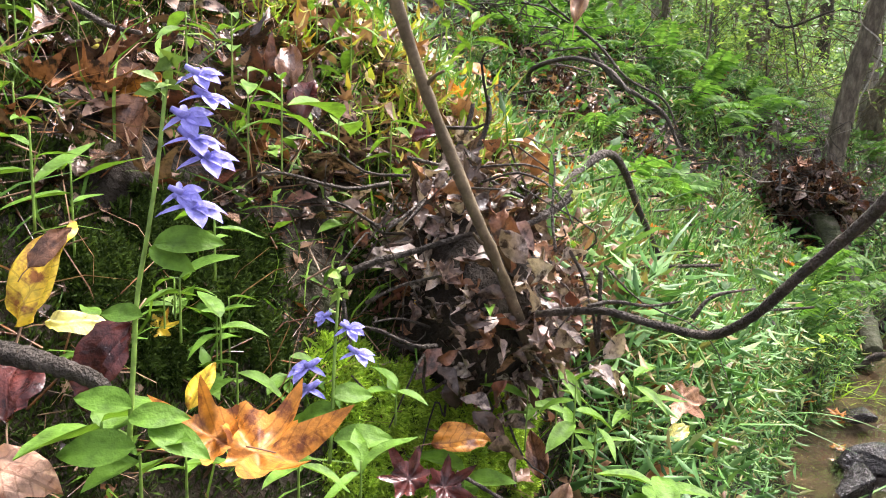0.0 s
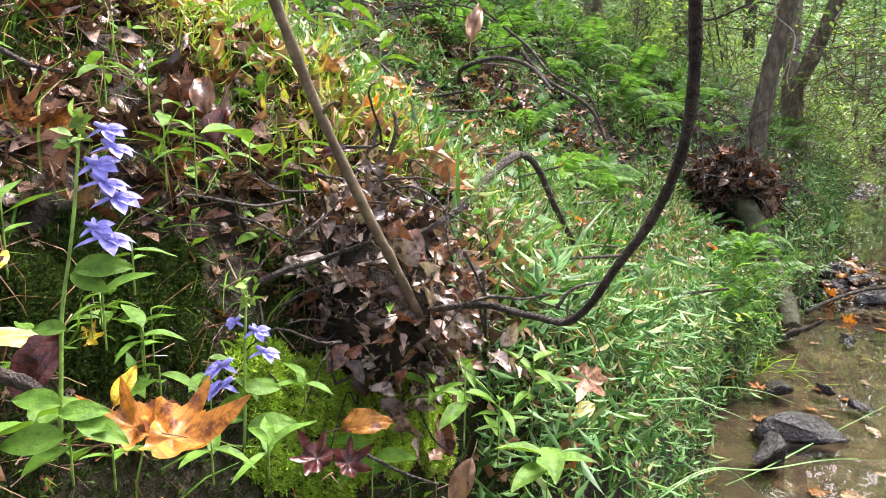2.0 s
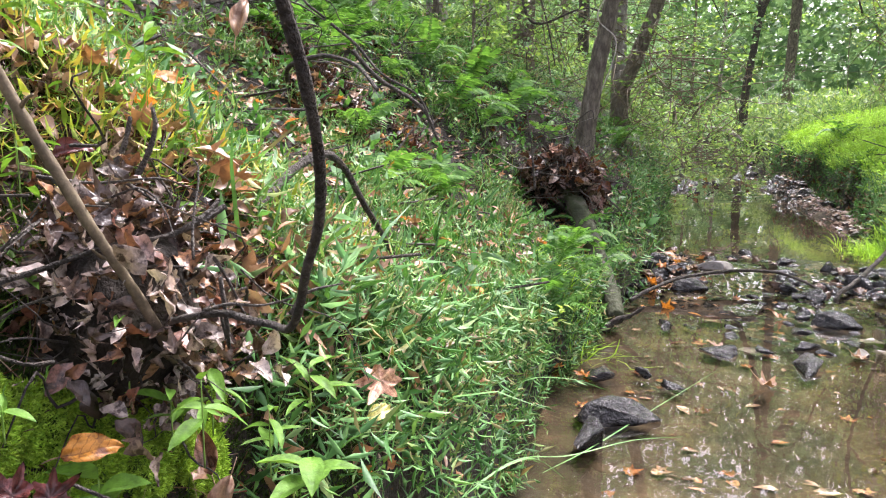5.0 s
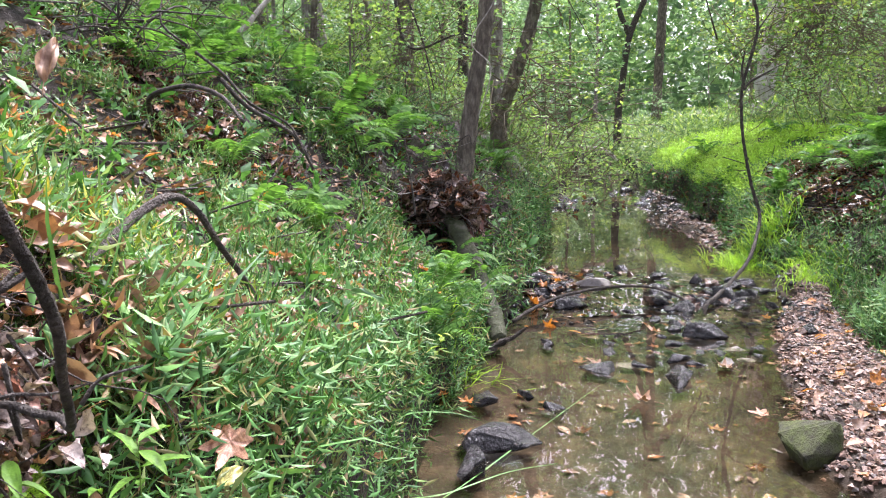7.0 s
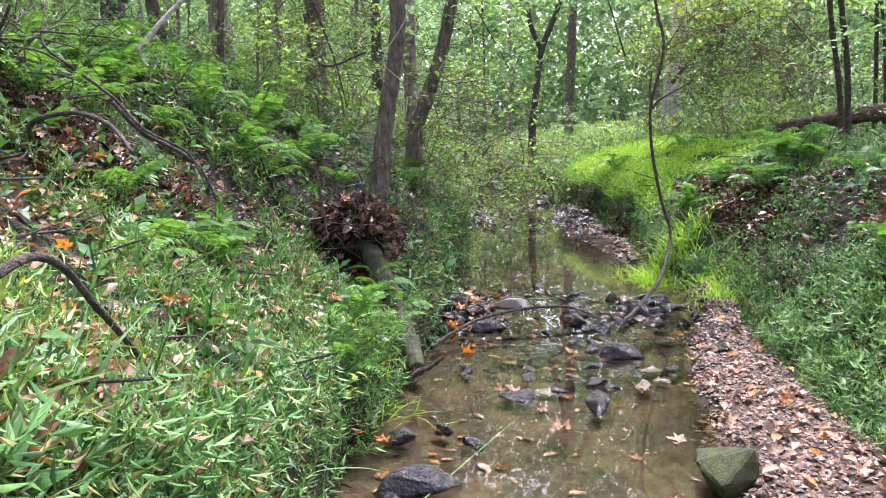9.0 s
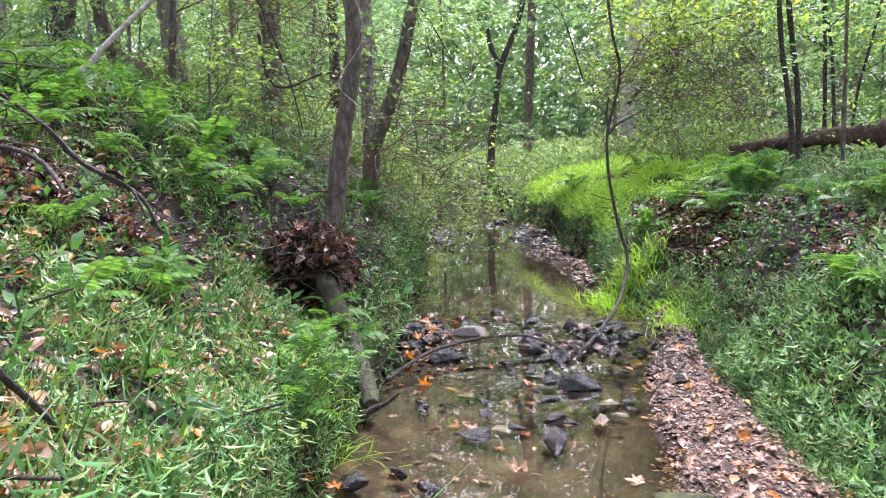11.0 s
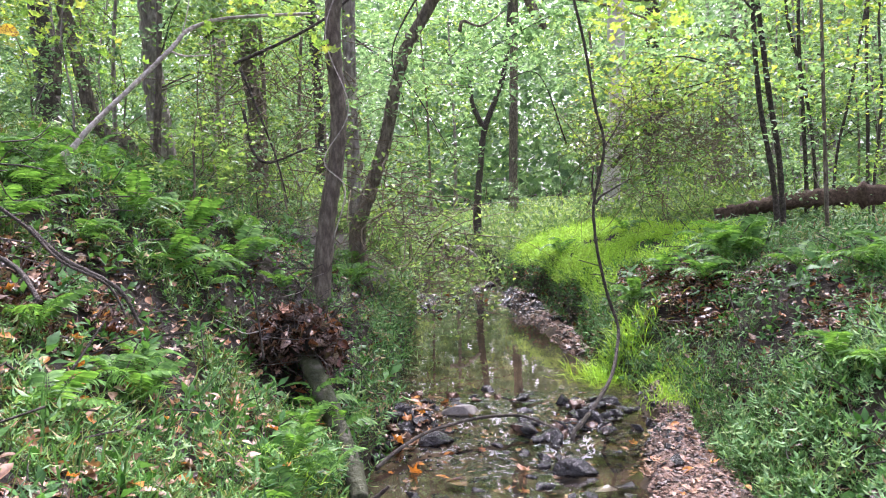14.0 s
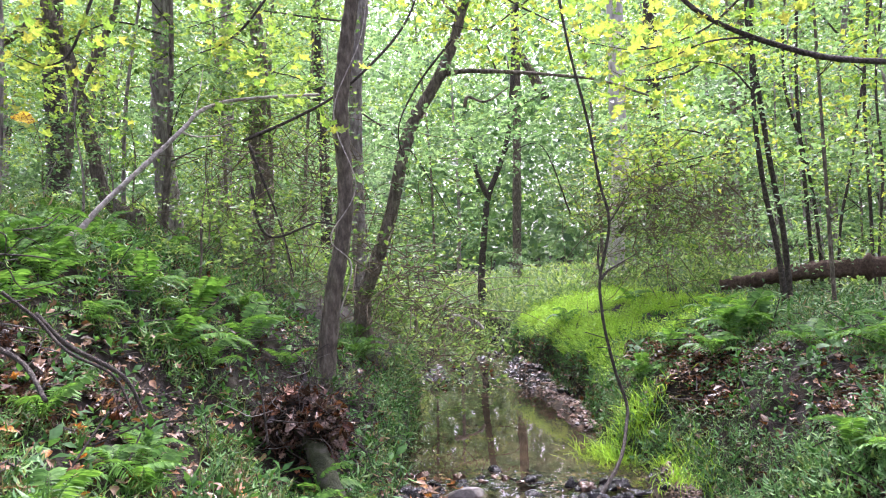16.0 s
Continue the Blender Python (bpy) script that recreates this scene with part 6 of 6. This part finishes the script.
# seedlings all over the near bank
sprout = join([(LANCE[0] * (2.4, 1, 1) @ np.array([(math.cos(a), math.sin(a), 0), (-math.sin(a) * 0.8, math.cos(a) * 0.8, h), (0, 0, 1)]) * k + (0, 0, z), LANCE[1]) for a, h, k, z in ((0.2, 0.4, 1.0, 0.3), (2.2, 0.5, 0.9, 0.35), (4.3, 0.3, 1.0, 0.4), (1.2, 0.9, 0.7, 0.7), (3.6, 0.8, 0.8, 0.75))])
s, u = scatter_points(900, 0.1, 1.6, 0.02, 1.0, -1, None, 1.4)
v, f = spread(sprout, lay(s, u, -0.003), turns(len(s), 0.35), rng.uniform(0.012, 0.032, len(s)))
tagged(mesh_object("seedlings", v, f, HERB), "tiny green seedlings in moss and litter", "seedlings", kind="stuff")

for side, n, s0, s1, v1, size in ((-1, 3200, 1.3, 7.0, 2.4, 0.05), (1, 4200, 2.4, 8.5, 2.6, 0.048)):
    s, u = scatter_points(n, s0, s1, 0.05, v1, side)
    v, f = spread(sprout, lay(s, u, -0.003), turns(len(s), 0.4), size * np.exp(rng.normal(0, 0.35, len(s))))
    tagged(mesh_object("herbs", v, f, FERN), "broad-leaved herbs growing through the grass", "herbs", kind="stuff")

# crumbs, needles and fine roots in the near litter
n = 11000
s, u = scatter_points(n, 0.05, 1.5, 0.02, 1.0, -1, None, 1.2)
stick = (np.array([(0.5, 0.012, 0), (0.5, -0.012, 0), (0.5, 0, 0.02), (-0.5, 0.015, 0), (-0.5, -0.015, 0), (-0.5, 0, 0.025)]), [np.array([(0, 1, 4, 3), (1, 2, 5, 4), (2, 0, 3, 5)])])
k = n // 2
v, f = join([spread(stick, lay(s[:k], u[:k], 0.006), turns(k, 0.5), rng.uniform(0.015, 0.07, k)), spread(SMALL, lay(s[k:], u[k:], 0.003), turns(n - k, 0.6), rng.uniform(0.006, 0.02, n - k))])
tagged(mesh_object("litter_crumbs", v, f, DEAD), "fine crumbs, needles and rootlets in the litter", "leaf litter", kind="stuff")
s, u = scatter_points(900, 0.3, 1.4, 0.0, 0.5, -1)
v, f = spread(blade_shape(0.03, 0.7), lay(s, u), turns(len(s), 0.6), rng.uniform(0.03, 0.085, len(s)))
tagged(mesh_object("grass", v, f, HERB), "thin green grass blades on the mossy face", "grass", kind="stuff")
s, u = scatter_points(1500, 0.1, 1.5, 0.0, 0.5, -1)
v, f = spread(blade_shape(0.012, 0.6), lay(s, u), turns(len(s), 0.7), rng.uniform(0.03, 0.1, len(s)))
tagged(mesh_object("wiry_stems", v, f, DRY), "thin dry wiry stems on the bank face", "dry grass", kind="stuff")

# fallen twigs among the grass on both banks
pieces = []
for side, n, s0, s1, v1 in ((-1, 420, 1.6, 8.0, 2.6), (1, 300, 2.6, 8.5, 2.6)):
    s, u = scatter_points(n, s0, s1, 0.1, v1, side)
    pieces.append(spread(stick, lay(s, u, 0.05), turns(n, 0.35), rng.uniform(0.12, 0.5, (n, 1)) * (1, 0.7, 0.7)))
v, f = join(pieces)
tagged(mesh_object("fallen_twigs", v, f, DARK_BARK), "thin dark twigs fallen in the grass", "twigs", kind="stuff")


# ---------- ferns ----------
def frond_shape(arch, pairs=22, seed=1):
    g = np.random.default_rng(seed)
    t = np.linspace(0, 1, 9)
    line = np.stack([0 * t, t * (1 - 0.2 * arch * t), arch * (0.9 * t - 1.05 * t * t)], -1)
    pieces = [tube(line, 0.009, 0.003, 4, 0.0)]
    for i in range(pairs):
        h = 0.14 + 0.85 * i / pairs
        size = 0.27 * math.sin(math.pi * min(1, 0.22 + 0.8 * (1 - h))) ** 0.8 * (0.35 + 0.65 * (1 - h) ** 0.4)
        p = np.array([0, np.interp(h, t, line[:, 1]), np.interp(h, t, line[:, 2])])
        for side in (-1, 1):
            a = 0.3 + g.uniform(-0.1, 0.1)
            y = np.array((side * math.cos(a), math.sin(a), -0.15 + g.uniform(-0.12, 0.12)))
            y /= np.linalg.norm(y)
            x = np.cross(y, (0, 0, 1.0))
            z = np.cross(x, y)
            pieces.append((NARROW[0] * (1.25, 1, 1) * size @ np.array([x, y, z]) + p, NARROW[1]))
    v, f = join(pieces)
    me = mesh_object("frond", v, f, FROND)
    data = me.data
    bpy.data.objects.remove(me)
    return data


FRONDS = [frond_shape(a, 17, k) for k, a in enumerate((0.5, 0.8, 1.1, 1.4))]


def fern(place, size, count, label, heading=None, span=6.28, rise=0.7):
    thing = empty("fern", place)
    h0 = rng.uniform(0, 6.28) if heading is None else heading
    for i in range(count):
        fr = new("frond", FRONDS[int(rng.integers(0, 4))])
        fr.parent = thing
        yaw = h0 + span * (i / count - 0.5) + rng.uniform(-0.25, 0.25)
        fr.matrix_basis = Matrix.LocRotScale((0, 0, 0.01), Euler((rng.uniform(0.2, 1.0) * rise, rng.uniform(-0.3, 0.3), yaw)), [size * rng.uniform(0.7, 1.15)] * 3)
    return tagged(thing, label, "fern", "ferns on the banks")


def at_ground(points):
    return [on_ground(s, u, -0.01) for s, u in points]


FERN_SPOTS = [(p, 0.32, 8, "green fern with long arching fronds on the bank") for p in at_ground([(7.155, 2.513), (6.843, 2.608), (5.178, 2.824), (4.3, 2.081), (4.937, -1.32), (5.017, -1.16), (5.512, -1.098), (5.113, -1.572), (5.331, -1.354), (4.583, -1.621), (6.67, -0.522)])]
FERN_SPOTS += [(p, 0.25, 7, "small pale fern among the grass") for p in at_ground([(3.537, -0.959), (3.512, -1.033), (4.589, -0.479), (4.504, -0.349), (3.657, -0.406), (6.803, 1.776), (6.799, 1.73), (3.341, -0.383), (3.556, -1.326), (2.98, -0.988)])]
FERN_SPOTS += [(p, 0.3, 7, "tall shaded fern under the trees") for p in at_ground([(4.914, -2.105), (4.524, -2.004), (6.642, -2.885), (6.037, -2.245), (8.699, -2.995), (9.898, -2.643), (9.213, -1.853), (4.144, -1.78), (10.338, 1.703), (10.049, 2.509)])]
FERN_SPOTS += [(p, 0.3, 8, "fern with dark green fronds on the opposite bank") for p in at_ground([(6.597, 2.43), (5.68, 2.574), (5.304, 2.811), (6.241, 2.133), (3.987, 2.134), (6.881, 2.027)])]
FERN_SPOTS += [(p, 0.3, 7, "fern growing from the bank over the stream") for p in at_ground([(4.628, -2.148), (4.886, -1.866), (3.766, -1.815), (4.046, -2.036), (5.452, -1.832), (10.638, -0.479), (7.448, -0.627)])]
FERN_SPOTS += [(on_ground(6.475, 2.385), 0.36, 12, "dark upright fern on the crest of the bank"), (on_ground(6.6, 2.6), 0.34, 11, "dark upright fern on the crest of the bank")]
FERN_SPOTS += [(p, 0.25, 7, "green fern with long pinnate fronds on the slope") for p in at_ground([(4.618, -1.897), (5.278, -1.761), (5.663, -1.533), (4.138, -2.038), (3.75, -1.007), (5.729, -2.063), (5.677, -0.845), (4.198, -0.473), (6.176, -1.154), (4.838, -1.971), (6.311, -1.832), (5.913, -1.222), (5.166, -1.317), (3.59, -0.951), (6.88, -0.525), (4.491, -1.844)])]
FERN_SPOTS += [(p, z, 6, "pale little fern beside the old log") for p, z in FERNS_AT_LOG]
for place, size, count, label in FERN_SPOTS:
    fern(place, size * rng.uniform(0.95, 1.3), count, label, rise=1.3 if "upright" in label else 1.0)


# ---------- understory and canopy ----------
def leafy_tree(s, u, height, r, n, per, leaf, mat, label, low=0.35, wide=1.4, name="tree", category="tree", group="understory trees", sides=6):
    base = on_ground(s, u, -0.1)
    lean = rng.normal(0, 0.06, 2) * height
    line = [(0, 0, 0), (lean[0] * 0.2 + rng.normal(0, 0.05), lean[1] * 0.2 + rng.normal(0, 0.05), height * 0.35), (lean[0] * 0.6 + rng.normal(0, 0.06), lean[1] * 0.6, height * 0.7), (lean[0], lean[1], height)]
    thing = empty(name, base)
    curve = smooth_line(line)
    part("trunk", tube(curve, r, r * 0.35, sides, 0.06, 0.3), BARK if rng.uniform() < 0.6 else GREY_BARK, thing)
    centres = []
    for i in range(n):
        h = low + (1 - low) * rng.uniform(0, 1)
        foot = curve[int(h * (len(curve) - 1))]
        a, d = rng.uniform(0, 6.28), wide * rng.uniform(0.25, 1.0) * (1.15 - 0.5 * h)
        tip = foot + (math.cos(a) * d, math.sin(a) * d, rng.uniform(-0.1, 0.45) * d)
        centres.append(tip)
        if i % 4 == 0:
            part("limb", tube(smooth_line([foot - (0, 0, 0.15), (foot + tip) / 2 + (0, 0, 0.08 * d), tip], 3), r * 0.28, r * 0.06, 4, 0.0), DARK_BARK, thing)
    part("crown", crown_mesh(centres, per, 0.28 * wide, leaf), mat, thing)
    return tagged(thing, label, category, group)


GREENS = [GREEN, COOL_GREEN, COOL_GREEN, YELLOW_GREEN]
PLACES = []
while len(PLACES) < 46:
    s, u = rng.uniform(6.5, 17), rng.uniform(-9, 11)
    if (-1.8 < u < 3.5 and s < 13) or -1.6 < u < 2.6 or any((s - a) ** 2 + (u - b) ** 2 < 0.9 for a, b in PLACES):
        continue
    PLACES.append((s, u))
for s, u in PLACES:
    leafy_tree(s, u, rng.uniform(3.5, 8), rng.uniform(0.014, 0.034), 44, 50, 0.072, GREENS[int(rng.integers(0, 4))], "slender understory tree with light green leaves in layers", 0.25, 1.3)
PLACES = []
while len(PLACES) < 40:
    s, u = rng.uniform(17, 34), rng.uniform(-16, 16)
    if 0.05 * s - 0.8 < u < 0.16 * s + 0.8 or (abs(u + (s - 18) * 0.3) < 1.8 and s < 24) or any((s - a) ** 2 + (u - b) ** 2 < 2.0 for a, b in PLACES):
        continue
    PLACES.append((s, u))
for s, u in PLACES:
    leafy_tree(s, u, rng.uniform(8, 14), rng.uniform(0.05, 0.1), 60, 54, 0.15, GREENS[int(rng.integers(0, 3))], "woodland tree with a loose light green crown", 0.15, 2.6, group="trees of the far wood")
# low shrubs along both banks
for s, u, h in [(rng.uniform(5.5, 15), -rng.uniform(1.2, 5), rng.uniform(0.5, 1.6)) for _ in range(34)] + [(rng.uniform(7, 16), rng.uniform(3.0, 8), rng.uniform(0.6, 1.6)) for _ in range(30)] + [(rng.uniform(15, 23), rng.uniform(-3.5, 3.5), rng.uniform(0.8, 1.8)) for _ in range(18)]:
    leafy_tree(s, u, h, 0.012, 18, 26, 0.05, GREENS[int(rng.integers(0, 3))], "low leafy shrub in the undergrowth", 0.15, 0.55, "shrub", "shrub", "low shrubs", 5)

# the woods beyond
n = 140000
s, u = rng.uniform(36, 75, n), rng.uniform(-55, 55, n)
pts = lay(s, u)
pts[:, 2] += (17 + 7 * np.clip(np.abs(u) / 20, 0, 1)) * rng.uniform(0, 1, n) ** 1.2
v, f = spread(SMALL, pts, turns(n, 0.7), rng.uniform(0.35, 0.8, n))
tagged(mesh_object("far_woods", v, f, COOL_GREEN), "pale green foliage of the woods beyond", "woods", kind="stuff")
